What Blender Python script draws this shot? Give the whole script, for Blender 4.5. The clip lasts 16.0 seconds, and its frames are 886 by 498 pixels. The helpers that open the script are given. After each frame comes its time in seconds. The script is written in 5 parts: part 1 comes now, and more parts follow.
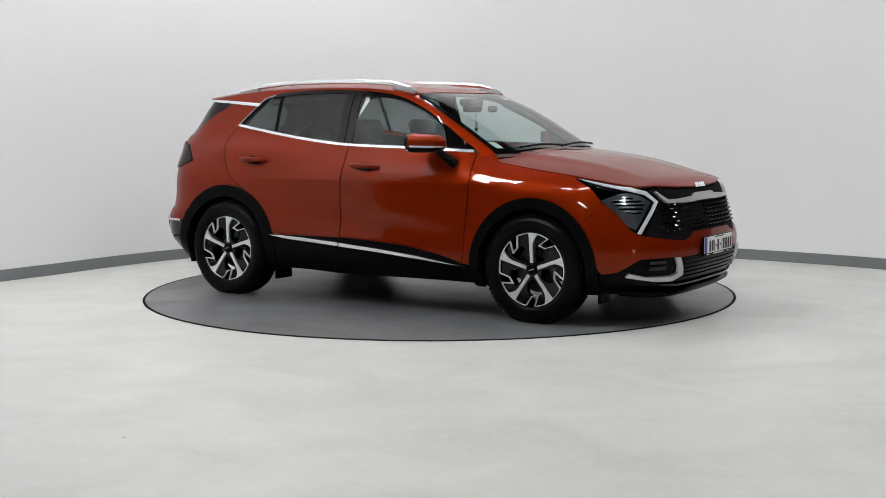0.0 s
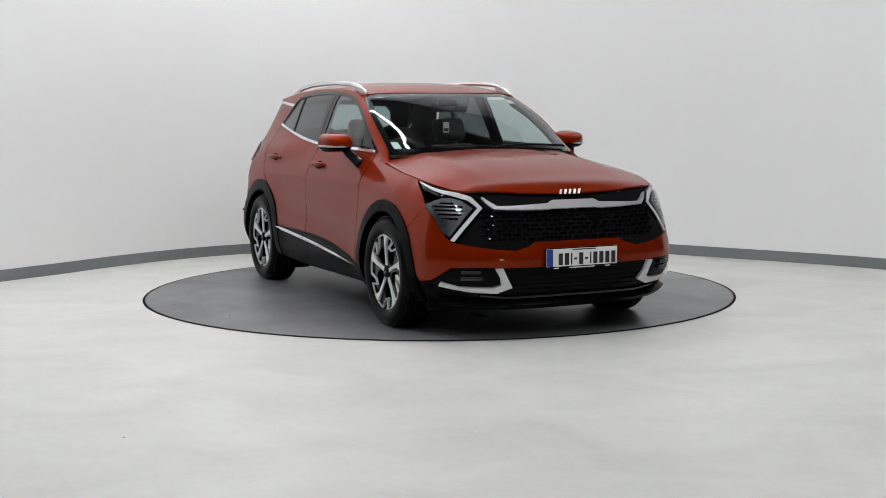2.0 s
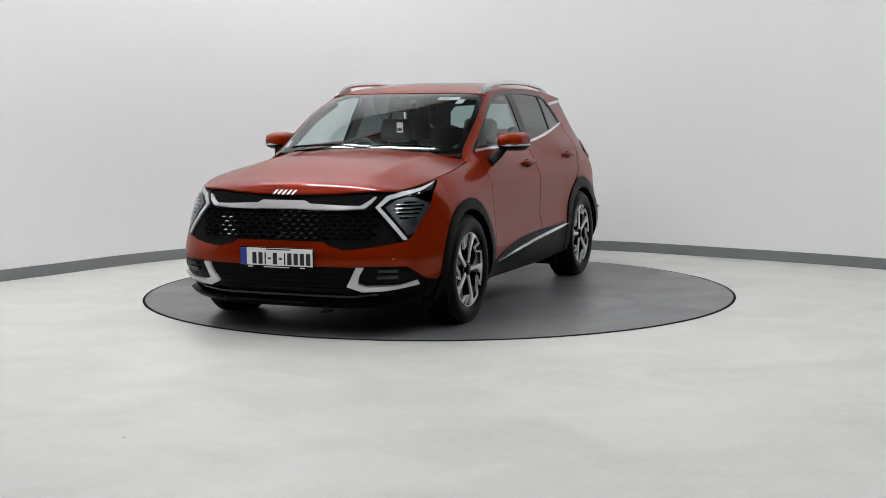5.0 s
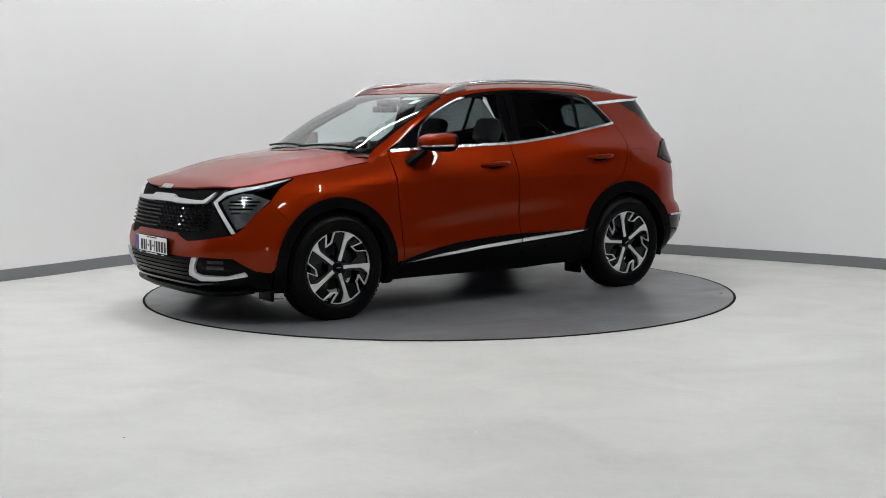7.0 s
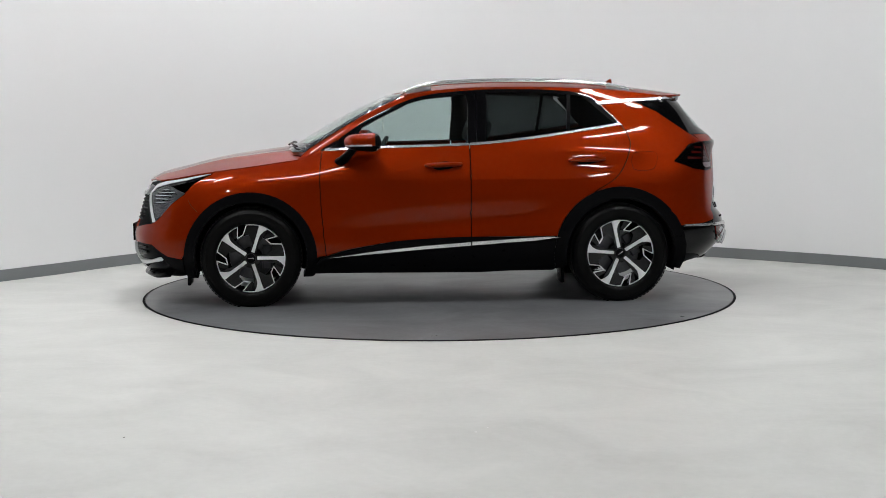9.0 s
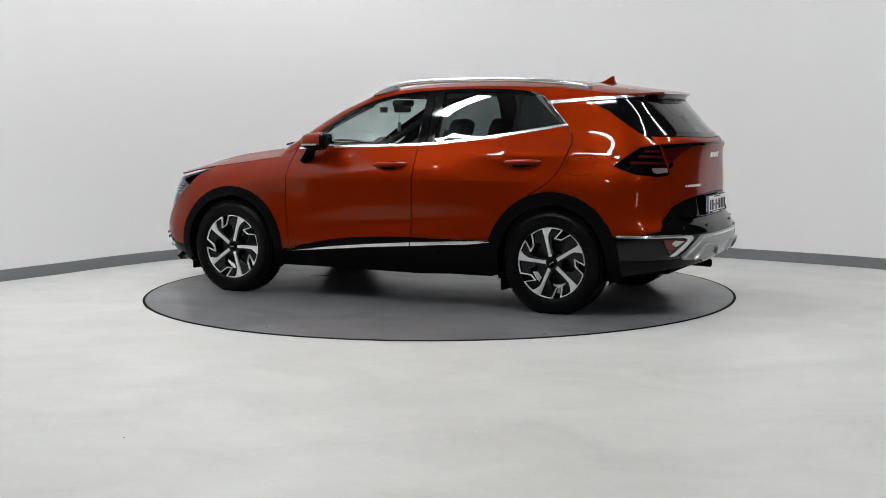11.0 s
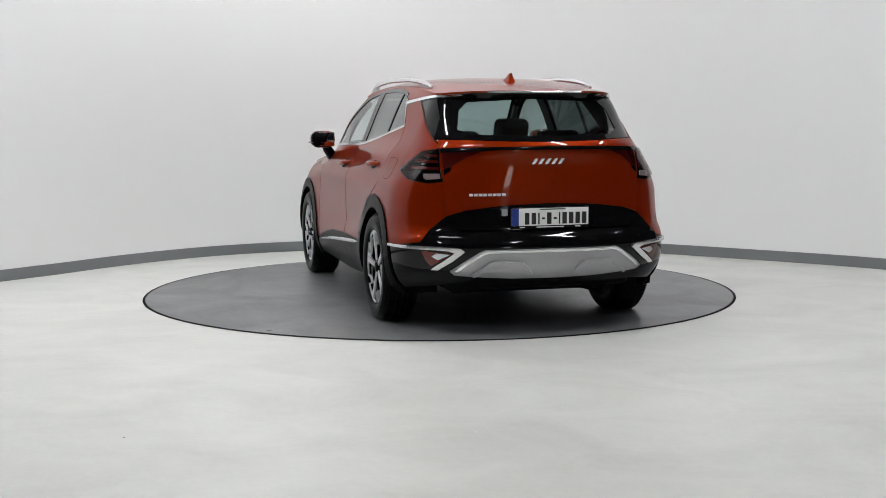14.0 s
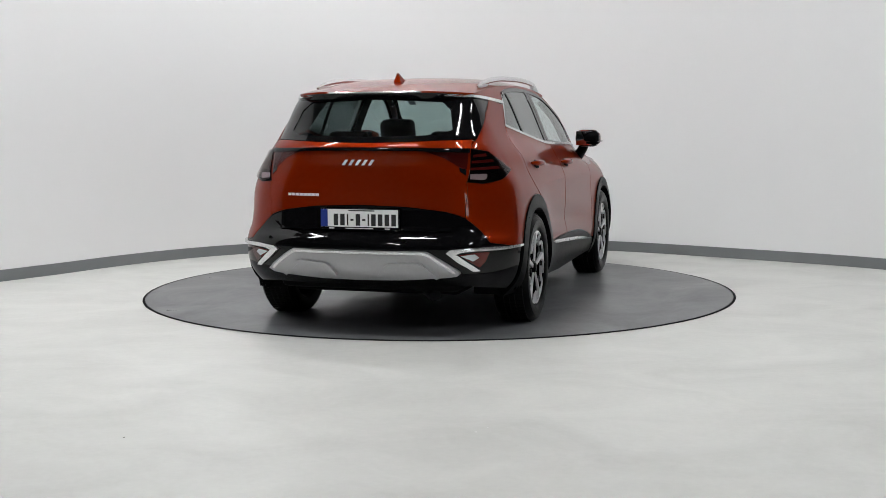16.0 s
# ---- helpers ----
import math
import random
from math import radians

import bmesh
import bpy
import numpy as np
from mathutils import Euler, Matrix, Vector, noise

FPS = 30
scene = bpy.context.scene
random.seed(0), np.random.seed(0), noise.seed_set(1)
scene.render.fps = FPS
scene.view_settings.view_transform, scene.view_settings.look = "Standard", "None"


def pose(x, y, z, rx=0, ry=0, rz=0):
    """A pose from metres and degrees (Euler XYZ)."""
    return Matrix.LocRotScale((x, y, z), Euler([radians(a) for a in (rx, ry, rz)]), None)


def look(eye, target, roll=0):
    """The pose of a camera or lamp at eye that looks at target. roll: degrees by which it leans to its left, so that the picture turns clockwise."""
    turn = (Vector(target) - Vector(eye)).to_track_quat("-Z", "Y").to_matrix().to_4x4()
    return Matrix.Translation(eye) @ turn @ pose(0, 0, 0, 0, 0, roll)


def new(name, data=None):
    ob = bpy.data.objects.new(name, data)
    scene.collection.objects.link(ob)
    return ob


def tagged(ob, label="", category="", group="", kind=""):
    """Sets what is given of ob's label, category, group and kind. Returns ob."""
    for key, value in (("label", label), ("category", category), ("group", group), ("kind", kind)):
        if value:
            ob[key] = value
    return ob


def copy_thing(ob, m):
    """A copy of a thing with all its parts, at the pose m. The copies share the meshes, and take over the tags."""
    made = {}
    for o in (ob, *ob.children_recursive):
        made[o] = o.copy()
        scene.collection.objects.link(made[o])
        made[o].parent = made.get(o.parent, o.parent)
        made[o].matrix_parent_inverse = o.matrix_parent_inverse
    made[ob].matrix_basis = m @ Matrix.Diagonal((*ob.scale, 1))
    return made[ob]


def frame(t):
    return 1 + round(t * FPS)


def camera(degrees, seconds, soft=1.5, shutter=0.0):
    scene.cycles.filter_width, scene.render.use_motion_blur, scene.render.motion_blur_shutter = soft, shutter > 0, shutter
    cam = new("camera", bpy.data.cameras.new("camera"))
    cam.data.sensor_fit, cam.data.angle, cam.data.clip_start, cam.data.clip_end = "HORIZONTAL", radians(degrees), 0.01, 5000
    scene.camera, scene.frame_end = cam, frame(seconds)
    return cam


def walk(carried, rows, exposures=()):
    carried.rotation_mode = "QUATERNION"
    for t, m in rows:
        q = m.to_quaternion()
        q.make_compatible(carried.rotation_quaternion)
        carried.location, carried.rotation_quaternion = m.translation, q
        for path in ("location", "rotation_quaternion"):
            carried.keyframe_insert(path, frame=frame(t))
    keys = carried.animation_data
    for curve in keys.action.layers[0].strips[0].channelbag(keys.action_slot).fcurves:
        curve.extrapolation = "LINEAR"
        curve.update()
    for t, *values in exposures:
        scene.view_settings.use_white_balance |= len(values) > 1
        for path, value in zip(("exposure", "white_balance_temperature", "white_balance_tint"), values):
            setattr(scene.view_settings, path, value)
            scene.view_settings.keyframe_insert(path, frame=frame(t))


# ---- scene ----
# ---- camera: stands still, aims slightly down at the turntable ----
cam = camera(38.8, 16.0, soft=0.7)
EYE = Vector((0.0, -9.835, 1.375))
YAW, DIP, LEAN = radians(0.171), radians(6.11), -0.284
AIM = EYE + Vector((math.sin(YAW) * math.cos(DIP), math.cos(YAW) * math.cos(DIP), -math.sin(DIP)))
walk(cam, [(0.0, look(EYE, AIM, LEAN)), (16.0, look(EYE, AIM, LEAN))])

# ---- world and light ----
world = bpy.data.worlds.new("studio_dark")
scene.world = world
world.use_nodes = True
world.node_tree.nodes["Background"].inputs[0].default_value = (0.02, 0.02, 0.022, 1)
world.node_tree.nodes["Background"].inputs[1].default_value = 0.3
scene.view_settings.exposure = 0.0
CEILING_Z = 5.4
DOOR_X0, DOOR_X1, DOOR_TOP = 5.4, 6.4, 2.2
TUBE_POWER = 90.0


# ---- materials ----
def mat(name, color, rough=0.5, metal=0.0, coat=0.0, spec=0.5, vary=0.0, scale=20.0, bump=0.0, bump_scale=200.0, rough_vary=0.0, stretch=(1, 1, 1)):
    m = bpy.data.materials.new(name)
    m.use_nodes = True
    nt = m.node_tree
    b = nt.nodes["Principled BSDF"]
    b.inputs["Base Color"].default_value = (*color, 1)
    b.inputs["Roughness"].default_value = rough
    b.inputs["Metallic"].default_value = metal
    b.inputs["Specular IOR Level"].default_value = spec
    b.inputs["Coat Weight"].default_value = coat
    b.inputs["Coat Roughness"].default_value = 0.02
    if vary or bump or rough_vary:
        tc = nt.nodes.new("ShaderNodeTexCoord")
        mp = nt.nodes.new("ShaderNodeMapping")
        mp.inputs["Scale"].default_value = stretch
        nt.links.new(tc.outputs["Object"], mp.inputs[0])
    if vary or rough_vary:
        n1 = nt.nodes.new("ShaderNodeTexNoise")
        n1.inputs["Scale"].default_value = scale
        n1.inputs["Detail"].default_value = 6
        nt.links.new(mp.outputs[0], n1.inputs["Vector"])
    if vary:
        mix = nt.nodes.new("ShaderNodeMix")
        mix.data_type = "RGBA"
        mix.inputs[6].default_value = (*[c * (1 - vary) for c in color], 1)
        mix.inputs[7].default_value = (*[min(1, c * (1 + vary)) for c in color], 1)
        nt.links.new(n1.outputs["Fac"], mix.inputs[0])
        nt.links.new(mix.outputs[2], b.inputs["Base Color"])
    if rough_vary:
        mr = nt.nodes.new("ShaderNodeMapRange")
        mr.inputs[3].default_value = max(0.0, rough - rough_vary)
        mr.inputs[4].default_value = min(1.0, rough + rough_vary)
        nt.links.new(n1.outputs["Fac"], mr.inputs[0])
        nt.links.new(mr.outputs[0], b.inputs["Roughness"])
    if bump:
        n2 = nt.nodes.new("ShaderNodeTexNoise")
        n2.inputs["Scale"].default_value = bump_scale
        n2.inputs["Detail"].default_value = 3
        nt.links.new(mp.outputs[0], n2.inputs["Vector"])
        bp = nt.nodes.new("ShaderNodeBump")
        bp.inputs["Strength"].default_value = bump
        bp.inputs["Distance"].default_value = 0.002
        nt.links.new(n2.outputs["Fac"], bp.inputs["Height"])
        nt.links.new(bp.outputs[0], b.inputs["Normal"])
    return m


def glow(name, color, strength):
    m = bpy.data.materials.new(name)
    m.use_nodes = True
    b = m.node_tree.nodes["Principled BSDF"]
    b.inputs["Base Color"].default_value = (*color, 1)
    b.inputs["Emission Color"].default_value = (*color, 1)
    b.inputs["Emission Strength"].default_value = strength
    return m


def glass(name, tint, gloss=1.0, rough=0.0):
    """Thin pane: lets light through with a tint, reflects by Fresnel."""
    m = bpy.data.materials.new(name)
    m.use_nodes = True
    nt = m.node_tree
    nt.nodes.remove(nt.nodes["Principled BSDF"])
    out = nt.nodes["Material Output"]
    tr = nt.nodes.new("ShaderNodeBsdfTransparent")
    tr.inputs[0].default_value = (*tint, 1)
    gl = nt.nodes.new("ShaderNodeBsdfGlossy")
    gl.inputs["Roughness"].default_value = rough
    gl.inputs["Color"].default_value = (gloss, gloss, gloss, 1)
    lw = nt.nodes.new("ShaderNodeLayerWeight")
    lw.inputs[0].default_value = 0.5
    pw = nt.nodes.new("ShaderNodeMath")
    pw.operation = "POWER"
    pw.inputs[1].default_value = 5.0
    nt.links.new(lw.outputs["Facing"], pw.inputs[0])
    fr = nt.nodes.new("ShaderNodeMapRange")
    fr.inputs[3].default_value, fr.inputs[4].default_value = 0.045, 1.0
    nt.links.new(pw.outputs[0], fr.inputs[0])
    mx = nt.nodes.new("ShaderNodeMixShader")
    nt.links.new(fr.outputs[0], mx.inputs[0])
    nt.links.new(tr.outputs[0], mx.inputs[1])
    nt.links.new(gl.outputs[0], mx.inputs[2])
    nt.links.new(mx.outputs[0], out.inputs[0])
    return m


def flake_paint():
    m = mat("orange_metallic_paint", (0.24, 0.018, 0.003), rough=0.38, metal=0.40, coat=1.0, spec=0.05)
    nt = m.node_tree
    b = nt.nodes["Principled BSDF"]
    b.inputs["Coat IOR"].default_value = 1.33
    b.inputs["Specular Tint"].default_value = (0.60, 0.07, 0.01, 1)
    b.inputs["Coat Weight"].default_value = 0.8
    tc = nt.nodes.new("ShaderNodeTexCoord")
    vo = nt.nodes.new("ShaderNodeTexVoronoi")
    vo.inputs["Scale"].default_value = 1400
    nt.links.new(tc.outputs["Object"], vo.inputs["Vector"])
    mix = nt.nodes.new("ShaderNodeMix")
    mix.data_type = "RGBA"
    mix.inputs[6].default_value = (0.150, 0.0100, 0.0006, 1)
    mix.inputs[7].default_value = (0.235, 0.0195, 0.0010, 1)
    nt.links.new(vo.outputs["Color"], mix.inputs[0])
    nt.links.new(mix.outputs[2], b.inputs["Base Color"])
    return m


PAINT = flake_paint()
BLACK_GLOSS = mat("gloss_black", (0.003, 0.003, 0.0035), rough=0.05, spec=0.28, rough_vary=0.02, scale=8)
BLACK_TRIM = mat("black_plastic", (0.0035, 0.0035, 0.004), rough=0.30, spec=0.035, rough_vary=0.08, scale=30)
BLACK_LOW = mat("black_lower_plastic", (0.003, 0.003, 0.0035), rough=0.22, spec=0.05, rough_vary=0.06, scale=30)
DARK = mat("dark_underbody", (0.003, 0.003, 0.0035), rough=0.8, spec=0.1, bump=0.3, bump_scale=80)
CHROME = mat("satin_chrome", (0.80, 0.80, 0.81), rough=0.18, metal=0.8, rough_vary=0.05, scale=40)
SATIN = mat("satin_silver", (0.56, 0.56, 0.57), rough=0.36, metal=0.45, rough_vary=0.05, scale=40)
SILVER = mat("silver_paint", (0.40, 0.40, 0.41), rough=0.34, metal=0.6, vary=0.06, scale=60)
ALLOY = mat("machined_alloy", (0.76, 0.76, 0.77), rough=0.30, metal=0.4, vary=0.05, scale=90)
EMBLEM = mat("bright_emblem", (0.85, 0.85, 0.85), rough=0.3, metal=0.2, vary=0.02)
RUBBER = mat("tyre_rubber", (0.004, 0.004, 0.004), rough=0.30, spec=0.07, bump=0.2, bump_scale=300, vary=0.3, scale=25)
STEEL = mat("brake_steel", (0.075, 0.075, 0.08), rough=0.38, metal=0.9, vary=0.2, scale=40)
CLEAR = glass("clear_glass", (0.70, 0.79, 0.775))
PRIVACY = glass("privacy_glass", (0.16, 0.18, 0.18))
REAR_GLASS = glass("rear_glass", (0.42, 0.52, 0.51))
LENS = glass("lamp_lens", (0.86, 0.88, 0.90), 0.7)
LENS_SMOKE = glass("smoked_lens", (0.58, 0.50, 0.50), 0.55)
LENS_RED = glass("red_lens", (0.50, 0.05, 0.03))
MIRROR = mat("mirror", (0.85, 0.86, 0.88), rough=0.02, metal=1.0)
LAMP_GREY = mat("lamp_housing", (0.018, 0.018, 0.020), rough=0.3, metal=0.2, vary=0.2)
LAMP_BOWL = mat("lamp_reflector", (0.10, 0.104, 0.112), rough=0.35, metal=0.9, vary=0.35, scale=45)
DRL = mat("light_guide", (0.56, 0.57, 0.60), rough=0.25, spec=0.6)
RED_DARK = mat("dark_red_guide", (0.11, 0.008, 0.006), rough=0.2, coat=0.5)
WHITE_PLATE = mat("plate_white", (0.78, 0.78, 0.77), rough=0.35, vary=0.03, scale=30)
PLATE_BLUE = mat("plate_blue", (0.012, 0.035, 0.24), rough=0.35)
INK = mat("plate_ink", (0.01, 0.01, 0.01), rough=0.5)
SEAT_DARK = mat("seat_cloth_black", (0.014, 0.014, 0.015), rough=0.85, bump=0.5, bump_scale=400)
SEAT_GREY = mat("seat_cloth_grey", (0.16, 0.165, 0.165), rough=0.85, bump=0.5, bump_scale=400)
CABIN = mat("cabin_plastic", (0.011, 0.011, 0.012), rough=0.6, bump=0.2, bump_scale=500)
LINER = mat("roof_lining", (0.10, 0.10, 0.10), rough=0.95, bump=0.3, bump_scale=500)
FOIL = mat("sticker_paper", (0.7, 0.7, 0.68), rough=0.5)
WALL = mat("white_painted_wall", (0.80, 0.80, 0.80), rough=0.75, vary=0.015, scale=1.1, bump=0.05, bump_scale=60)
SKIRT = mat("grey_skirting", (0.175, 0.185, 0.19), rough=0.5, vary=0.05, scale=3)
CEIL = mat("ceiling_grey", (0.12, 0.12, 0.12), rough=0.9, vary=0.05, scale=2)
BACKROOM = mat("dark_studio_wall", (0.02, 0.02, 0.021), rough=0.8, vary=0.1, scale=2)
DAYLIGHT = glow("overcast_daylight", (0.93, 0.97, 1.0), 7.0)
TUBE = glow("led_tube", (0.975, 0.985, 1.0), TUBE_POWER)


def floor_material(name, base, spread, rough, coarse):
    """Power-floated painted concrete: cloudy tone, sweep marks and specks."""
    m = mat(name, base, rough=rough, bump=0.08, bump_scale=35)
    nt = m.node_tree
    b = nt.nodes["Principled BSDF"]
    tc = nt.nodes.new("ShaderNodeTexCoord")
    a = nt.nodes.new("ShaderNodeTexNoise")
    a.inputs["Scale"].default_value = coarse
    a.inputs["Detail"].default_value = 7
    a.inputs["Roughness"].default_value = 0.62
    a.inputs["Distortion"].default_value = 0.7
    mp = nt.nodes.new("ShaderNodeMapping")
    mp.inputs["Scale"].default_value = (0.9, 1.15, 1)
    mp.inputs["Rotation"].default_value = (0, 0, 0.3)
    nt.links.new(tc.outputs["Object"], mp.inputs[0])
    nt.links.new(mp.outputs[0], a.inputs["Vector"])
    c = nt.nodes.new("ShaderNodeTexNoise")
    c.inputs["Scale"].default_value = 26
    c.inputs["Detail"].default_value = 5
    nt.links.new(tc.outputs["Object"], c.inputs["Vector"])
    mul = nt.nodes.new("ShaderNodeMath")
    mul.operation = "MULTIPLY_ADD"
    mul.inputs[1].default_value = 0.3
    nt.links.new(c.outputs["Fac"], mul.inputs[0])
    nt.links.new(a.outputs["Fac"], mul.inputs[2])
    mr = nt.nodes.new("ShaderNodeMapRange")
    mr.inputs[1].default_value, mr.inputs[2].default_value = 0.4, 0.9
    mr.inputs[3].default_value, mr.inputs[4].default_value = 0.0, 1.0
    nt.links.new(mul.outputs[0], mr.inputs[0])
    mix = nt.nodes.new("ShaderNodeMix")
    mix.data_type = "RGBA"
    mix.inputs[6].default_value = (*[v * (1 - spread) for v in base], 1)
    mix.inputs[7].default_value = (*[v * (1 + spread) for v in base], 1)
    nt.links.new(mr.outputs[0], mix.inputs[0])
    nt.links.new(mix.outputs[2], b.inputs["Base Color"])
    mr2 = nt.nodes.new("ShaderNodeMapRange")
    mr2.inputs[3].default_value, mr2.inputs[4].default_value = rough + 0.14, rough - 0.1
    nt.links.new(a.outputs["Fac"], mr2.inputs[0])
    nt.links.new(mr2.outputs[0], b.inputs["Roughness"])
    return m


FLOOR = floor_material("pale_screed_floor", (0.56, 0.56, 0.535), 0.10, 0.38, 1.5)
DISC = floor_material("turntable_grey_coat", (0.118, 0.121, 0.126), 0.32, 0.30, 1.3)


# ---- mesh helpers ----
def part(name, bm, material, parent=None, label="", smooth=True):
    me = bpy.data.meshes.new(name)
    bm.normal_update()
    bm.to_mesh(me)
    bm.free()
    if smooth:
        me.shade_smooth()
        me.set_sharp_from_angle(angle=radians(38))
    me.materials.append(material)
    ob = new(name, me)
    ob.parent = parent
    if label:
        tagged(ob, label)
    return ob


def box(bm, x0, x1, y0, y1, z0, z1, bevel=0.0, m=None):
    vs = bmesh.ops.create_cube(bm, size=1.0)["verts"]
    for v in vs:
        v.co = Vector((x0 + (v.co.x + 0.5) * (x1 - x0), y0 + (v.co.y + 0.5) * (y1 - y0), z0 + (v.co.z + 0.5) * (z1 - z0)))
        if m:
            v.co = m @ v.co
    if bevel:
        es = list({e for v in vs for e in v.link_edges})
        bmesh.ops.bevel(bm, geom=es, offset=bevel, segments=3, affect="EDGES", profile=0.5)
    return bm


def lathe(bm, profile, n=48, axis="y", closed=False):
    """Revolve (radius, along) pairs round the axis."""
    rings = []
    for k in range(n):
        a = 2 * math.pi * k / n
        c, s = math.cos(a), math.sin(a)
        rings.append([bm.verts.new((r * c, h, r * s) if axis == "y" else (r * c, r * s, h)) for r, h in profile])
    m = len(profile)
    for k in range(n):
        p, q = rings[k], rings[(k + 1) % n]
        for i in range(m if closed else m - 1):
            j = (i + 1) % m
            bm.faces.new((p[i], q[i], q[j], p[j]) if axis == "y" else (p[i], p[j], q[j], q[i]))
    return bm


def sweep(bm, path, radius, n=8, flat=1.0, closed=False):
    """A tube along points; radius may be a list. flat squashes it upwards."""
    path = [Vector(p) for p in path]
    rad = radius if isinstance(radius, (list, tuple)) else [radius] * len(path)
    rings = []
    for i, p in enumerate(path):
        d = (path[min(i + 1, len(path) - 1)] - path[max(i - 1, 0)]).normalized()
        side = d.cross(Vector((0, 0, 1)))
        side = side.normalized() if side.length > 1e-4 else Vector((0, 1, 0))
        up = side.cross(d)
        rings.append([bm.verts.new(p + float(rad[i]) * (math.cos(2 * math.pi * k / n) * side + flat * math.sin(2 * math.pi * k / n) * up)) for k in range(n)])
    for a, b in zip(rings, rings[1:]):
        for k in range(n):
            bm.faces.new((a[k], a[(k + 1) % n], b[(k + 1) % n], b[k]))
    bm.faces.new(rings[0][::-1])
    bm.faces.new(rings[-1])
    bmesh.ops.recalc_face_normals(bm, faces=bm.faces[:])
    return bm


def prism(bm, outline, place, depth):
    """A slab from a flat outline of (u, v); place(u, v, d) gives the point at depth d."""
    top = [bm.verts.new(place(u, v, 0.0)) for u, v in outline]
    low = [bm.verts.new(place(u, v, depth)) for u, v in outline]
    n = len(outline)
    bm.faces.new(top)
    bm.faces.new(low[::-1])
    for i in range(n):
        bm.faces.new((top[i], low[i], low[(i + 1) % n], top[(i + 1) % n]))
    bmesh.ops.recalc_face_normals(bm, faces=bm.faces[:])
    return bm


def spline(*pts):
    """A smooth curve y(x) through the design points."""
    pts = sorted(pts)
    xs, ys = [p[0] for p in pts], [p[1] for p in pts]
    n = len(xs)
    d = [(ys[i + 1] - ys[i]) / (xs[i + 1] - xs[i]) for i in range(n - 1)]
    m = [d[0]] + [0.0 if d[i - 1] * d[i] <= 0 else 2 * d[i - 1] * d[i] / (d[i - 1] + d[i]) for i in range(1, n - 1)] + [d[-1]]

    def f(x):
        if x <= xs[0]:
            return ys[0] + m[0] * (x - xs[0])
        if x >= xs[-1]:
            return ys[-1] + m[-1] * (x - xs[-1])
        i = 0
        while x > xs[i + 1]:
            i += 1
        h = xs[i + 1] - xs[i]
        t = (x - xs[i]) / h
        return (ys[i] * (1 + 2 * t) * (1 - t) ** 2 + m[i] * h * t * (1 - t) ** 2 + ys[i + 1] * t * t * (3 - 2 * t) + m[i + 1] * h * t * t * (t - 1))
    return f


def fair(*pts):
    """A curve of even curvature through the design points (natural cubic)."""
    pts = sorted(pts)
    xs, ys = np.array([p[0] for p in pts]), np.array([p[1] for p in pts])
    n = len(xs)
    h = np.diff(xs)
    m, r = np.eye(n), np.zeros(n)
    for i in range(1, n - 1):
        m[i, i - 1:i + 2] = h[i - 1], 2 * (h[i - 1] + h[i]), h[i]
        r[i] = 6 * ((ys[i + 1] - ys[i]) / h[i] - (ys[i] - ys[i - 1]) / h[i - 1])
    c = [float(v) for v in np.linalg.solve(m, r)]
    xs, ys, h = [float(v) for v in xs], [float(v) for v in ys], [float(v) for v in h]

    def f(x):
        i = 0
        while i < n - 2 and x > xs[i + 1]:
            i += 1
        if x < xs[0] or x > xs[-1]:
            e, j = (0, 0) if x < xs[0] else (n - 1, n - 2)
            g = (ys[j + 1] - ys[j]) / h[j] + (-h[j] * (2 * c[j] + c[j + 1]) / 6 if e == 0 else h[j] * (c[j] + 2 * c[j + 1]) / 6)
            return ys[e] + g * (x - xs[e])
        a, b = xs[i + 1] - x, x - xs[i]
        return (c[i] * a ** 3 + c[i + 1] * b ** 3) / (6 * h[i]) + (ys[i] / h[i] - c[i] * h[i] / 6) * a + (ys[i + 1] / h[i] - c[i + 1] * h[i] / 6) * b
    return f


def clamp(v, a=0.0, b=1.0):
    return a if v < a else b if v > b else v


# ---- the studio ----
def wall_plan():
    """The cove wall's line on the floor, from its near left end round to its near right end."""
    f = spline((-3.70, 0.58), (-3.34, 1.08), (-2.99, 1.62), (-2.58, 2.13), (-2.11, 2.54), (-1.59, 2.82), (-0.9, 3.03), (-0.1, 3.11), (0.7, 3.06), (1.34, 2.92), (1.83, 2.70), (2.33, 2.375), (2.80, 2.02), (3.24, 1.69), (3.66, 1.35), (3.92, 1.09))
    pts = [(-4.9, -2.6), (-4.75, -1.6), (-4.45, -0.7), (-4.1, 0.0)]
    pts += [(x, f(x)) for x in np.linspace(-3.7, 3.92, 90)]
    pts += [(4.2, 0.81), (4.5, 0.5)]
    return [Vector((x, y, 0)) for x, y in pts]


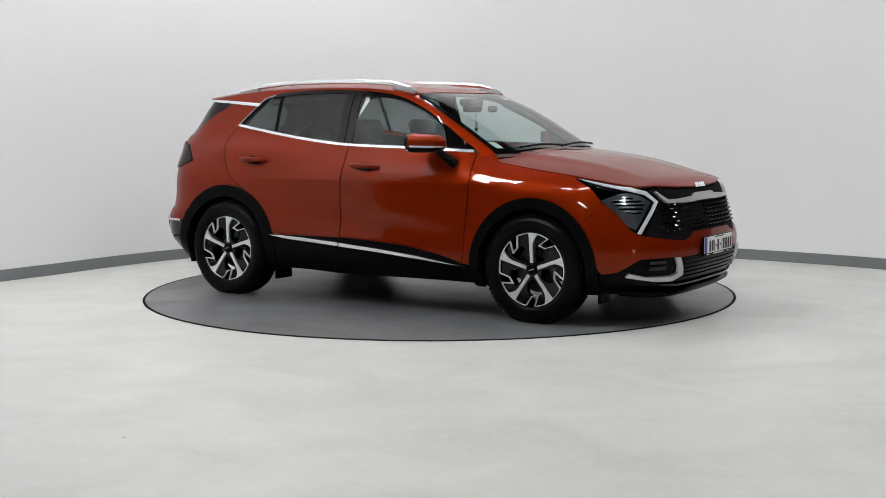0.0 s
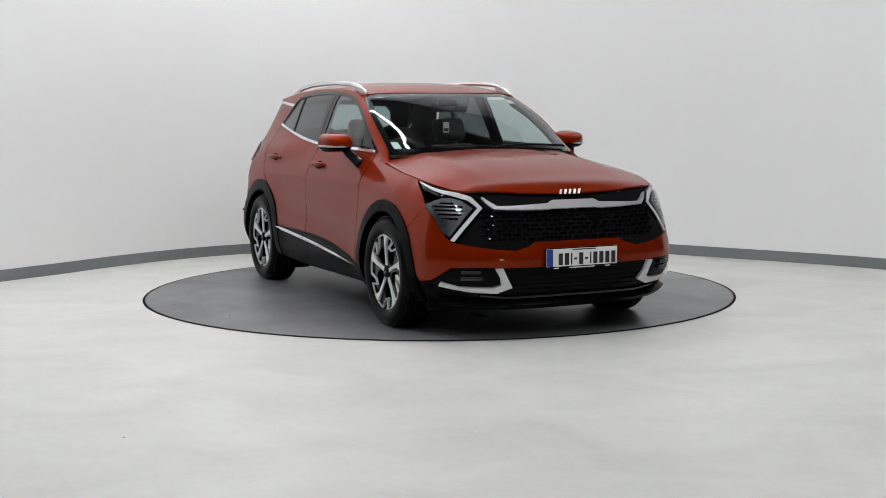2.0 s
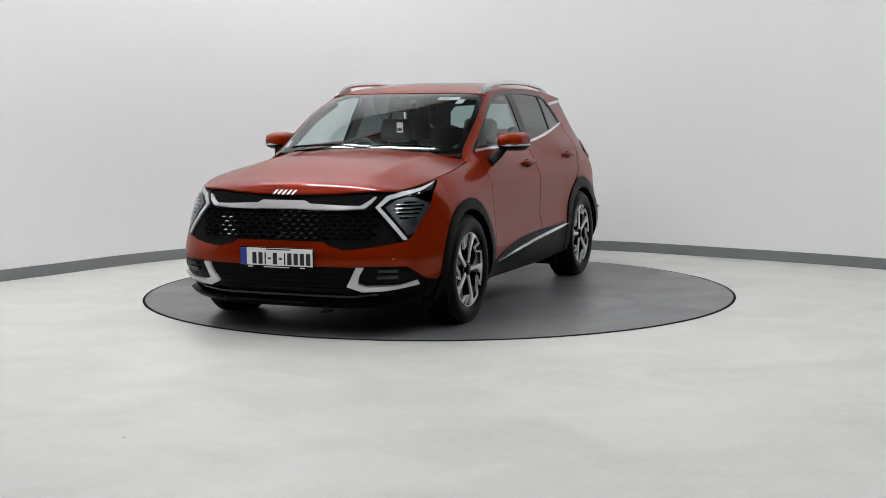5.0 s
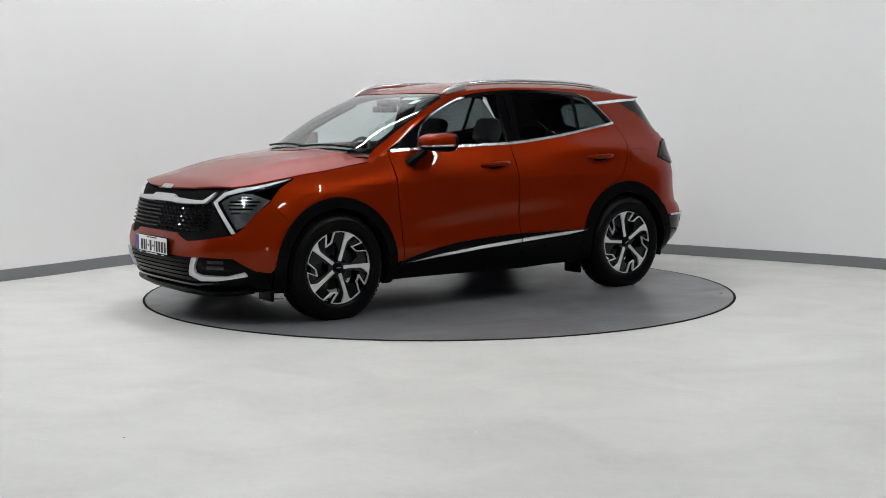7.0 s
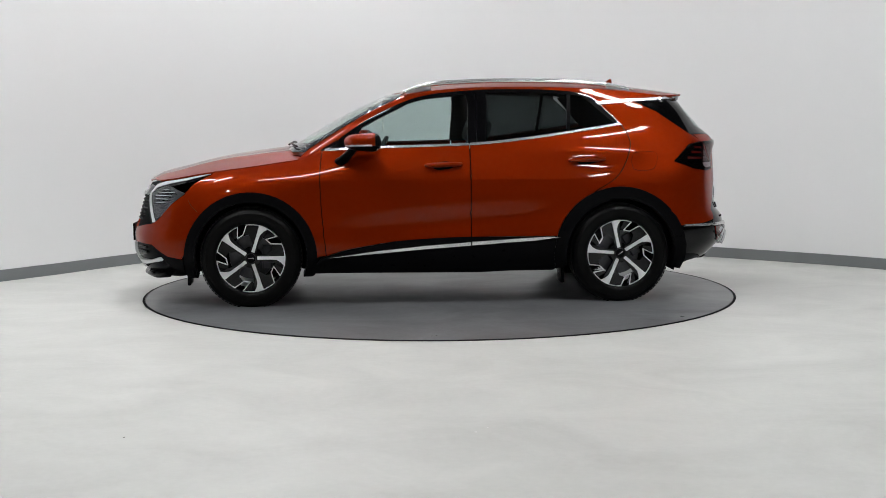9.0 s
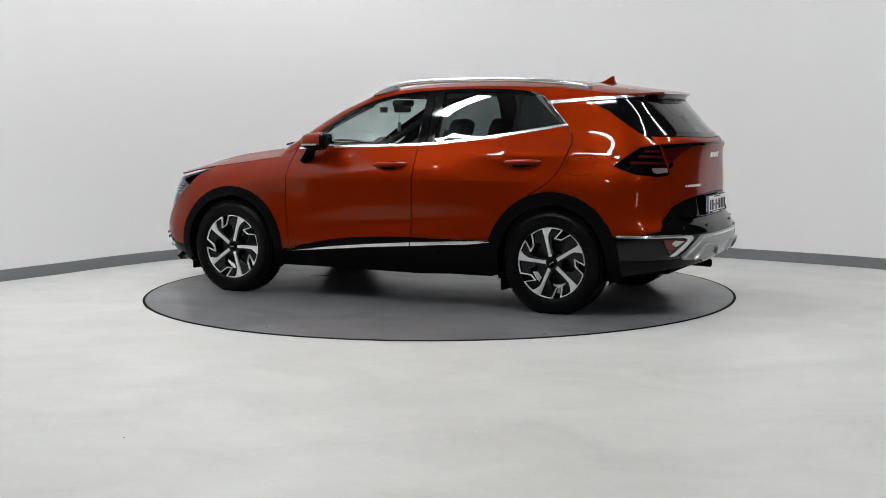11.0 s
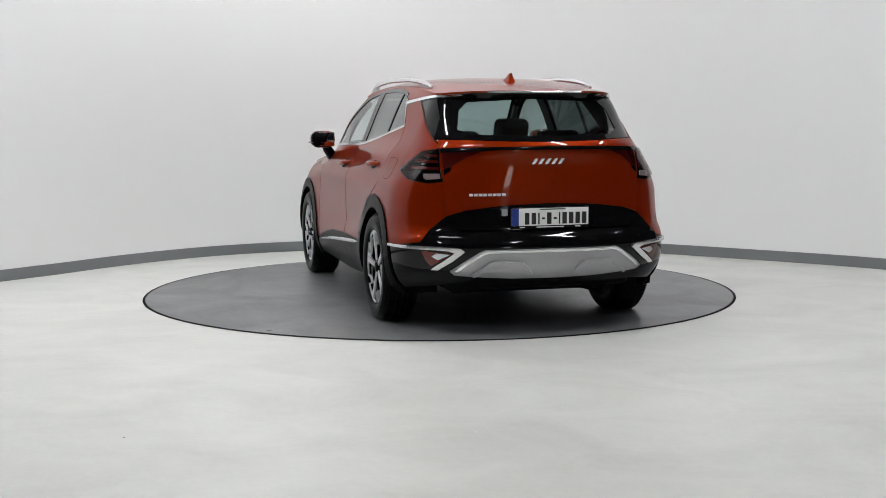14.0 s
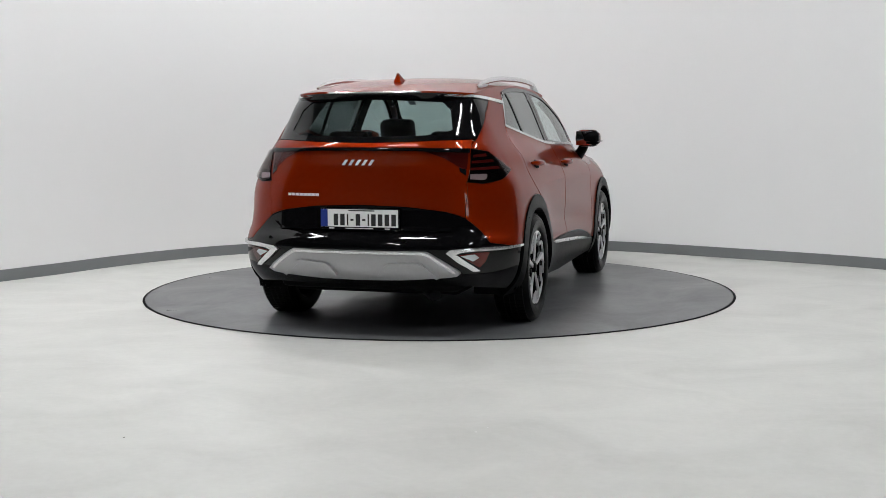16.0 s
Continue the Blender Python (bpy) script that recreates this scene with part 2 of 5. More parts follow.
def build_studio():
    plan = wall_plan()

    def out(i, d):
        t = (plan[min(i + 1, len(plan) - 1)] - plan[max(i - 1, 0)]).normalized()
        return plan[i] + d * Vector((-t.y, t.x, 0))

    def band(name, d0, d1, z0, z1, material, label):
        bm = bmesh.new()
        rows = []
        for i in range(len(plan)):
            a, b = out(i, d0), out(i, d1)
            rows.append([bm.verts.new((a.x, a.y, z0)), bm.verts.new((a.x, a.y, z1)), bm.verts.new((b.x, b.y, z1)), bm.verts.new((b.x, b.y, z0))])
        for p, q in zip(rows, rows[1:]):
            for k in range(4):
                bm.faces.new((p[k], p[(k + 1) % 4], q[(k + 1) % 4], q[k]))
        bm.faces.new(rows[0])
        bm.faces.new(rows[-1][::-1])
        bmesh.ops.recalc_face_normals(bm, faces=bm.faces[:])
        return tagged(part(name, bm, material), label, "wall", kind="structure")
    band("wall_cove", 0.012, 0.16, 0.0, CEILING_Z, WALL, "smooth white painted curved studio wall")
    band("baseboard", 0.0, 0.0118, 0.0, 0.098, SKIRT, "flat mid-grey painted skirting along the curved wall")
    bm = bmesh.new()
    box(bm, -9, 9, -16, 6, -0.2, 0.0)
    tagged(part("floor", bm, FLOOR), "pale grey polished screed floor with faint cloudy marks", "floor", kind="structure")
    bm = bmesh.new()
    box(bm, -9, 9, -16, 6, CEILING_Z, CEILING_Z + 0.15)
    tagged(part("ceiling", bm, CEIL), "plain grey studio ceiling", "ceiling", kind="structure")
    for nm, b in (("wall_west", (-9.15, -9, -16, 6)), ("wall_east", (9, 9.15, -16, 6)), ("wall_south", (-9.15, 9.15, -16.15, -16)), ("wall_north", (-9.15, 9.15, 6, 6.15))):
        bm = bmesh.new()
        if nm == "wall_south":
            box(bm, b[0], DOOR_X0, b[2], b[3], 0.0, CEILING_Z)
            box(bm, DOOR_X1, b[1], b[2], b[3], 0.0, CEILING_Z)
            box(bm, DOOR_X0, DOOR_X1, b[2], b[3], DOOR_TOP, CEILING_Z)
        else:
            box(bm, *b, 0.0, CEILING_Z)
        tagged(part(nm, bm, BACKROOM), "plain dark grey outer wall of the studio", "wall", kind="structure")


def build_doorway():
    """An open doorway behind the camera, bright daylight beyond it."""
    bm = bmesh.new()
    for x0, x1, z0, z1 in ((DOOR_X0, DOOR_X0 + 0.05, 0.0, DOOR_TOP), (DOOR_X1 - 0.05, DOOR_X1, 0.0, DOOR_TOP), (DOOR_X0 + 0.05, DOOR_X1 - 0.05, DOOR_TOP - 0.05, DOOR_TOP)):
        box(bm, x0, x1, -16.14, -15.97, z0, z1, 0.004)
    tagged(part("door_1", bm, SILVER), "open doorway with a plain grey frame", "doorway", kind="structure")
    bm = bmesh.new()
    box(bm, DOOR_X0 - 0.6, DOOR_X1 + 0.6, -16.9, -16.85, -0.1, DOOR_TOP + 0.5)
    tagged(part("backdrop", bm, DAYLIGHT), "bright overcast daylight outside the doorway", "daylight", kind="structure")


def build_turntable():
    bm = bmesh.new()
    lathe(bm, [(0.0001, 0.006), (2.25, 0.006), (2.256, 0.0045), (2.258, 0.001), (0.0001, 0.001)], 180, axis="z")
    bmesh.ops.remove_doubles(bm, verts=bm.verts[:], dist=0.0005)
    bmesh.ops.recalc_face_normals(bm, faces=bm.faces[:])
    disc = tagged(part("turntable", bm, DISC), "round flush grey coated turntable set in the floor", "turntable")
    bm = bmesh.new()
    lathe(bm, [(2.2585, 0.001), (2.2585, 0.0058), (2.2615, 0.0058), (2.2615, 0.001)], 180, axis="z", closed=True)
    bmesh.ops.recalc_face_normals(bm, faces=bm.faces[:])
    part("rim", bm, STEEL, disc, "thin steel edge of the turntable")
    bm = bmesh.new()
    lathe(bm, [(2.2625, 0.0015), (2.262, 0.004), (2.278, 0.004), (2.280, 0.0015)], 180, axis="z", closed=True)
    bmesh.ops.recalc_face_normals(bm, faces=bm.faces[:])
    tagged(part("turntable_gap", bm, DARK), "narrow black gap ring round the turntable", "floor joint", kind="structure")
    return disc


def build_tube(x0, y0, x1, y1):
    L = math.hypot(x1 - x0, y1 - y0)
    root = new("ceiling_tube_light")
    root.matrix_basis = pose((x0 + x1) / 2, (y0 + y1) / 2, CEILING_Z, 0, 0, math.degrees(math.atan2(y1 - y0, x1 - x0)))
    bm = bmesh.new()
    box(bm, -L / 2, L / 2, -0.10, 0.10, -0.05, 0.0, 0.008)
    part("housing", bm, SILVER, root)
    bm = bmesh.new()
    box(bm, -L / 2 + 0.02, L / 2 - 0.02, -0.09, 0.09, -0.075, -0.051, 0.008)
    part("diffuser", bm, TUBE, root, "glowing white diffuser")
    return tagged(root, "long white linear LED light on the ceiling, out of view", "ceiling light", "studio tube lights")


build_studio()
build_doorway()
turntable = build_turntable()
# added fill, no known fixtures: 4.9 tube for the right wall, 3.4 pair for the foreground
for ends_ in ((-2.3, 1.95, -0.2, 0.5), (-4.5, -3.0, -2.6, -1.85), (2.2, -2.2, 3.7, -3.75), (4.9, -1.6, 4.4, -0.5), (-1.7, -3.5, -0.2, -3.5), (-3.4, -8.3, -3.4, -6.8), (3.4, -8.3, 3.4, -6.8)):
    build_tube(*ends_)


def build_chip(x, y, size, material, label):
    bm = bmesh.new()
    bmesh.ops.create_icosphere(bm, subdivisions=2, radius=size)
    for v in bm.verts:
        v.co.x *= 1.0 + 0.5 * math.sin(9 * v.co.y / size)
        v.co.z = max(0.0, v.co.z) * 0.3
    bmesh.ops.translate(bm, verts=bm.verts[:], vec=(x, y, 0.0))
    tagged(part("floor_chip", bm, material), label, "debris")


build_chip(-1.36, -4.54, 0.005, INK, "tiny dark chip lying on the pale floor")
build_chip(0.155, -4.48, 0.006, WHITE_PLATE, "tiny white chip lying on the pale floor")
build_chip(0.21, -4.40, 0.004, WHITE_PLATE, "tiny white chip lying on the pale floor")


# ---- the car's surface: x forward, y to its left, z up ----
HUB_X, HUB_Z = 1.34, 0.352
PROFILE = fair((0.18, 0.845), (0.30, 0.905), (0.42, 0.924), (0.55, 0.924), (0.70, 0.912), (0.84, 0.904), (0.93, 0.893), (1.00, 0.866), (1.12, 0.803), (1.30, 0.725), (1.50, 0.637), (1.58, 0.59))
HOOD_MID = fair((0.90, 1.148), (1.13, 1.122), (1.35, 1.094), (1.56, 1.061), (1.77, 1.014), (1.95, 0.968), (2.06, 0.935), (2.13, 0.890))
HOOD_FALL = spline((0.90, 0.096), (1.35, 0.089), (1.77, 0.075), (1.95, 0.074), (2.06, 0.085), (2.13, 0.103))
HOOD_EDGE = fair((0.80, 0.745), (1.00, 0.765), (1.30, 0.795), (1.55, 0.800), (1.75, 0.780), (1.90, 0.735), (2.00, 0.675), (2.06, 0.60))
ROOF_MID = fair((0.35, 1.508), (0.20, 1.552), (0.05, 1.582), (-0.15, 1.607), (-0.50, 1.624), (-0.90, 1.624), (-1.30, 1.602), (-1.60, 1.568), (-1.98, 1.514))
ROOF_SIDE = fair((0.35, 1.482), (0.20, 1.516), (0.05, 1.538), (-0.20, 1.560), (-0.60, 1.570), (-1.00, 1.562), (-1.40, 1.536), (-1.75, 1.499), (-1.98, 1.478))
NOSE = spline((0.19, 2.08), (0.24, 2.17), (0.30, 2.205), (0.40, 2.245), (0.50, 2.250), (0.57, 2.232), (0.66, 2.208), (0.76, 2.180), (0.84, 2.150), (0.90, 2.115), (0.96, 2.05))
TAIL = spline((0.26, -2.10), (0.34, -2.19), (0.44, -2.265), (0.55, -2.278), (0.61, -2.258), (0.66, -2.218), (0.78, -2.203), (0.92, -2.205), (1.06, -2.208), (1.15, -2.220), (1.19, -2.200), (1.24, -2.150), (1.36, -2.035), (1.50, -1.900), (1.58, -1.82))
SCREEN = fair((1.08, 1.135), (1.13, 1.075), (1.17, 1.010), (1.27, 0.845), (1.37, 0.667), (1.47, 0.460), (1.53, 0.300), (1.58, 0.10))



def CORNER(z):
    k = clamp((z - 1.15) / 0.35)
    return 0.55 - 0.27 * k * k * (3 - 2 * k)


def hood_z(x, y):
    e = abs(y) / 0.78
    ridge = 0.010 * math.exp(-((abs(y) - 0.50 - 0.05 * (1.6 - x)) / 0.07) ** 2) * clamp((2.0 - x) / 0.5)
    return HOOD_MID(x) - HOOD_FALL(x) * e ** 2.8 + ridge


def bell(v):
    return math.exp(-v * v)


def half_width(x, z):
    w = PROFILE(z)
    if x > 0.45:
        k = clamp((x - 0.45) / 0.75)
        k = k * k * (3 - 2 * k)
        xe = min(x, 2.0)
        top = hood_z(xe, HOOD_EDGE(xe))
        edge = HOOD_EDGE(min(x, 1.6)) + 0.06 * clamp((x - 1.6) / 0.3)
        roll = 0.22 + 0.16 * clamp((x - 1.45) / 0.4)
        u = clamp((z - (top - roll)) / roll, 0, 1.1)
        w -= k * max(0.0, PROFILE(top) - edge) * u * u
    if x < -0.9:
        k = (-0.9 - x)
        w -= 0.055 * k * k * clamp((z - 0.85) / 0.5)
    for hx in (HUB_X, -HUB_X):
        r = math.hypot(x - hx, z - 0.45)
        w += 0.016 * bell((r - 0.32) / 0.20) * clamp((1.05 - z) / 0.2)
    w -= 0.022 * bell((z - 0.585 + 0.06 * x) / 0.09) * bell((x + 0.05) / 0.75)
    w += 0.032 * bell((z - 1.10) / 0.085) * clamp((-0.45 - x) / 0.5) * clamp((x + 1.75) / 0.3)
    w += 0.005 * math.exp(-abs(z - 0.90) / 0.035) * clamp((1.18 - x) / 0.3) * clamp((x + 1.3) / 0.4)
    return w


class Shell:
    """Half of the body as level curves: s 0..1 round the front corner, 1..2 the flank, 2..3 round the rear corner."""

    def __init__(self, front, lf, pf, rear, lr, pr):
        self.front, self.lf, self.pf, self.rear, self.lr, self.pr = front, lf, pf, rear, lr, pr

    def at(self, s, z):
        lr = self.lr(z)
        a, b = self.front(z) - self.lf, self.rear(z) + lr
        if s < 1:
            q = clamp(s) * math.pi / 2
            x = a + self.lf * max(0.0, math.cos(q)) ** (2 / self.pf)
            return Vector((x, half_width(x, z) * max(0.0, math.sin(q)) ** (2 / self.pf), z))
        if s <= 2:
            x = a + (b - a) * (s - 1)
            return Vector((x, half_width(x, z), z))
        q = clamp(3 - s) * math.pi / 2
        x = b - lr * max(0.0, math.cos(q)) ** (2 / self.pr)
        return Vector((x, half_width(x, z) * max(0.0, math.sin(q)) ** (2 / self.pr), z))

    def side(self, x, z):
        lr = self.lr(z)
        a, b = self.front(z) - self.lf, self.rear(z) + lr
        if x > a:
            return (1 - math.asin(clamp((x - a) / self.lf) ** (self.pf / 2)) * 2 / math.pi, z)
        if x < b:
            return (2 + math.asin(clamp((b - x) / lr) ** (self.pr / 2)) * 2 / math.pi, z)
        return (1 + (a - x) / (a - b), z)

    def fore(self, y, z):
        x = self.front(z) - 0.1
        for _ in range(6):
            s = math.asin(clamp(y / half_width(x, z)) ** (self.pf / 2)) * 2 / math.pi
            x = self.at(s, z).x
        return (s, z)

    def aft(self, y, z):
        x = self.rear(z) + 0.1
        for _ in range(6):
            s = 3 - math.asin(clamp(y / half_width(x, z)) ** (self.pr / 2)) * 2 / math.pi
            x = self.at(s, z).x
        return (s, z)

    def cuts(self, z):
        ss = [self.fore(y, z)[0] for y in np.arange(0.03, 0.8, 0.05)] + [self.aft(y, z)[0] for y in np.arange(0.03, 0.8, 0.05)]
        ss += [self.side(x, z)[0] for x in np.arange(self.rear(z) + 0.02, self.front(z) - 0.02, 0.045)]
        return ss, list(np.arange(0.2, 1.6, 0.035))

    def normal(self, s, z):
        h = 0.004
        u = self.at(min(3, s + h), z) - self.at(max(0, s - h), z)
        v = self.at(s, z + h) - self.at(s, z - h)
        n = u.cross(v)
        return n.normalized() if n.length > 1e-12 else Vector((1 if s < 1 else -1, 0, 0))

    scale = 3.0


class Deck:
    """A surface z(x, y) over the half plan, for bonnet and roof."""
    scale = 1.0

    def __init__(self, height):
        self.height = height

    def at(self, x, y):
        return Vector((x, y, self.height(x, y)))

    def cuts(self, _):
        return list(np.arange(-2.1, 2.2, 0.045)), list(np.arange(0.03, 1.0, 0.045))

    def normal(self, x, y):
        h = 0.004
        return Vector((-(self.height(x + h, y) - self.height(x - h, y)) / (2 * h), -(self.height(x, y + h) - self.height(x, abs(y - h))) / (2 * h), 1)).normalized()


def roof_z(x, y):
    e = ROOF_SIDE(x)
    w = half_width(x, e)
    k = abs(y) / w
    return ROOF_MID(x) - (ROOF_MID(x) - e) * (0.35 * k ** 2 + 0.65 * k ** 5)


LOWER = Shell(NOSE, 0.70, 3.0, TAIL, CORNER, 2.55)
UPPER = Shell(SCREEN, 0.30, 3.2, TAIL, CORNER, 2.55)
HOOD = Deck(hood_z)
ROOF = Deck(roof_z)


def curve(pts, n=6):
    """Rounds a line of outline points."""
    out = []
    for i in range(len(pts) - 1):
        p0, p1, p2, p3 = (pts[max(i - 1, 0)], pts[i], pts[i + 1], pts[min(i + 2, len(pts) - 1)])
        for k in range(n):
            t = k / n
            out.append(tuple(0.5 * (2 * p1[j] + (p2[j] - p0[j]) * t + (2 * p0[j] - 5 * p1[j] + 4 * p2[j] - p3[j]) * t * t + (3 * p1[j] - p0[j] - 3 * p2[j] + p3[j]) * t ** 3) for j in (0, 1)))
    return out + [tuple(pts[-1])]


def shrink(poly, d, scale):
    """Moves an outline inwards by d metres."""
    p = [Vector((u * scale, v)) for u, v in poly]
    area = sum(a.x * b.y - b.x * a.y for a, b in zip(p, p[1:] + p[:1]))
    sign = 1 if area > 0 else -1
    out = []
    for i in range(len(p)):
        e0, e1 = p[i] - p[i - 1], p[(i + 1) % len(p)] - p[i]
        if e0.length < 1e-7 or e1.length < 1e-7:
            out.append((p[i].x / scale, p[i].y))
            continue
        n0, n1 = Vector((-e0.y, e0.x)).normalized() * sign, Vector((-e1.y, e1.x)).normalized() * sign
        m = n0 + n1
        k = d / max(0.35, m.length_squared / 2) if m.length > 1e-6 else 0
        q = p[i] + m * k * 0.5
        out.append((q.x / scale, q.y))
    return out


def patch(name, surf, outline, material, parent, side=1, gap=0.0025, lip=0.012, proud=0.0, label="", fine=True):
    """A panel cut out of the body surface: outline in the surface's own coordinates; side 1 left, -1 right, 0 both mirrored in one."""
    poly = []
    for q in outline:
        if not poly or abs(q[0] - poly[-1][0]) + abs(q[1] - poly[-1][1]) > 1e-5:
            poly.append(q)
    if abs(poly[0][0] - poly[-1][0]) + abs(poly[0][1] - poly[-1][1]) < 1e-5:
        poly.pop()
    mid = (lambda q: abs(q[1]) < 1e-6) if isinstance(surf, Deck) else (lambda q: q[0] < 1e-6 or q[0] > 3 - 1e-6)
    if gap:
        inner = shrink(poly, gap, surf.scale)
        poly = [o if mid(o) else i for o, i in zip(poly, inner)]
    bm = bmesh.new()
    bm.faces.new([bm.verts.new((u, v, 0)) for u, v in poly])
    bm.normal_update()
    bmesh.ops.triangulate(bm, faces=bm.faces[:])
    if fine:
        us, vs = [q[0] for q in poly], [q[1] for q in poly]
        cu, cv = surf.cuts(sum(vs) / len(vs))
        for val, ax in [(c, 0) for c in cu if min(us) < c < max(us)] + [(c, 1) for c in cv if min(vs) < c < max(vs)]:
            co, no = (Vector((val, 0, 0)), Vector((1, 0, 0))) if ax == 0 else (Vector((0, val, 0)), Vector((0, 1, 0)))
            bmesh.ops.bisect_plane(bm, geom=bm.verts[:] + bm.edges[:] + bm.faces[:], plane_co=co, plane_no=no, dist=1e-6)
    verts, norms, faces = [], [], []
    index = {}
    for v in bm.verts:
        index[v] = len(verts)
        n = surf.normal(v.co.x, v.co.y)
        if mid((v.co.x, v.co.y)):
            n.y = 0
            n.normalize()
        verts.append(surf.at(v.co.x, v.co.y) + n * proud)
        norms.append(n)
    for f in bm.faces:
        q = [index[v] for v in f.verts]
        a = Vector()
        for i in range(len(q)):
            a += verts[q[i]].cross(verts[q[(i + 1) % len(q)]])
        faces.append(q if a.dot(norms[q[0]]) > 0 else q[::-1])
    if lip:
        for e in bm.edges:
            if e.is_boundary and not (mid((e.verts[0].co.x, e.verts[0].co.y)) and mid((e.verts[1].co.x, e.verts[1].co.y))):
                i, j = index[e.verts[0]], index[e.verts[1]]
                c = sum((verts[index[v]] for v in e.link_faces[0].verts), Vector()) / len(e.link_faces[0].verts)
                way = (verts[j] - verts[i]).cross(norms[i])
                way = way.normalized() if way.length > 1e-9 else Vector((0, 0, 1))
                if way.dot(verts[i] - c) < 0:
                    way.negate()
                k = len(verts)
                verts += [verts[i].copy(), verts[j].copy(), verts[j] - norms[j] * lip, verts[i] - norms[i] * lip]
                norms += [way] * 4
                q = [k, k + 1, k + 2, k + 3]
                if (verts[k + 1] - verts[k]).cross(verts[k + 3] - verts[k]).dot(way) < 0:
                    q.reverse()
                faces.append(q)
    bm.free()
    if side <= 0:
        flip = [Vector((v.x, -v.y, v.z)) for v in verts]
        fn = [Vector((v.x, -v.y, v.z)) for v in norms]
        if side == 0:
            k = len(verts)
            faces = faces + [[i + k for i in q[::-1]] for q in faces]
            verts, norms = verts + flip, norms + fn
        else:
            verts, norms, faces = flip, fn, [q[::-1] for q in faces]
    me = bpy.data.meshes.new(name)
    me.from_pydata([tuple(v) for v in verts], [], faces)
    me.shade_smooth()
    me.normals_split_custom_set_from_vertices([tuple(n) for n in norms])
    me.materials.append(material)
    ob = new(name, me)
    ob.parent = parent
    if label:
        tagged(ob, label)
    return ob


def side_path(surf, pts, n=10):
    """Points (x, z) on the flank, filled in between, as surface coordinates."""
    return [surf.side(x, z) for x, z in pts]


def both(fn):
    for side in (1, -1):
        fn(side)


car = tagged(new("car"), "orange metallic compact SUV with black cladding on a turntable", "car")

# lines on the flank that neighbouring panels share: (x, z)
BELT = curve([(0.86, 1.108), (0.45, 1.128), (-0.245, 1.147), (-0.62, 1.180), (-0.94, 1.222), (-1.37, 1.288)], 5)
WIN_TOP = curve([(0.70, 1.185), (0.50, 1.318), (0.30, 1.420), (0.05, 1.500), (-0.33, 1.536), (-0.70, 1.540), (-0.98, 1.527), (-1.10, 1.508)], 5)
CLAD_TOP = [(0.82, 0.352), (0.694, 0.395), (0.50, 0.432), (0.328, 0.459), (0.05, 0.478), (-0.245, 0.487), (-0.89, 0.487)]
DOOR_FRONT = curve([(0.822, 1.109), (0.838, 0.98), (0.838, 0.82), (0.825, 0.60), (0.80, 0.36)], 4)
ARCH_F, ARCH_R = 0.472, 0.488
S, U = LOWER.side, UPPER.side


def on(surf, pts):
    """Flank outline (x, z) in the surface's coordinates, long edges filled in."""
    out = []
    for (x0, z0), (x1, z1) in zip(pts, pts[1:] + pts[:1]):
        n = max(1, int(math.hypot(x1 - x0, z1 - z0) / 0.06))
        out += [surf.side(x0 + (x1 - x0) * k / n, z0 + (z1 - z0) * k / n) for k in range(n)]
    return out


def line(surf, pts):
    """The same for an open line."""
    return [q for a, b in zip(pts, pts[1:]) for q in on(surf, [a, b])[:max(1, int(math.hypot(b[0] - a[0], b[1] - a[1]) / 0.06))]] + [surf.side(*pts[-1])]


def belt_between(x0, x1):
    f = spline(*BELT)
    return [(x, f(x)) for x in np.linspace(x0, x1, 12)]


def clad_between(x0, x1):
    f = spline(*CLAD_TOP)
    return [(x, f(x)) for x in np.linspace(x0, x1, 12)]


ROOF_LINE = [(x, ROOF_SIDE(x)) for x in np.linspace(0.25, -1.86, 24)]


def build_inner_shell():
    """Dark structure behind the panels, seen in the shut lines and wheel arches."""
    for side in (1, -1):
        lo = [(0.95, 0.30), (0.95, 1.08)] + [(x, z - 0.02) for x, z in belt_between(0.80, -1.36)] + [(-1.6, 1.15), (-1.9, 1.12), (-1.9, 0.5)] + [(-1.80, 0.36)]
        lo += [(-HUB_X + 0.43 * math.cos(radians(a)), HUB_Z + 0.43 * math.sin(radians(a))) for a in np.linspace(175, 5, 14)] + [(-0.9, 0.30)]
        patch("inner_structure", LOWER, on(LOWER, lo), DARK, car, side, gap=0, lip=0, proud=-0.016)


def build_wheel_house(hx, side):
    bm = bmesh.new()
    prof = [(0.425, 0.90 * side), (0.425, 0.60 * side), (0.0001, 0.58 * side)]
    lathe(bm, prof, 40)
    bmesh.ops.delete(bm, geom=[v for v in bm.verts if v.co.z < -0.16 and math.hypot(v.co.x, v.co.z) > 0.1], context="VERTS")
    bmesh.ops.translate(bm, verts=bm.verts[:], vec=(hx, 0, HUB_Z))
    part("wheel_arch_liner", bm, DARK, car)


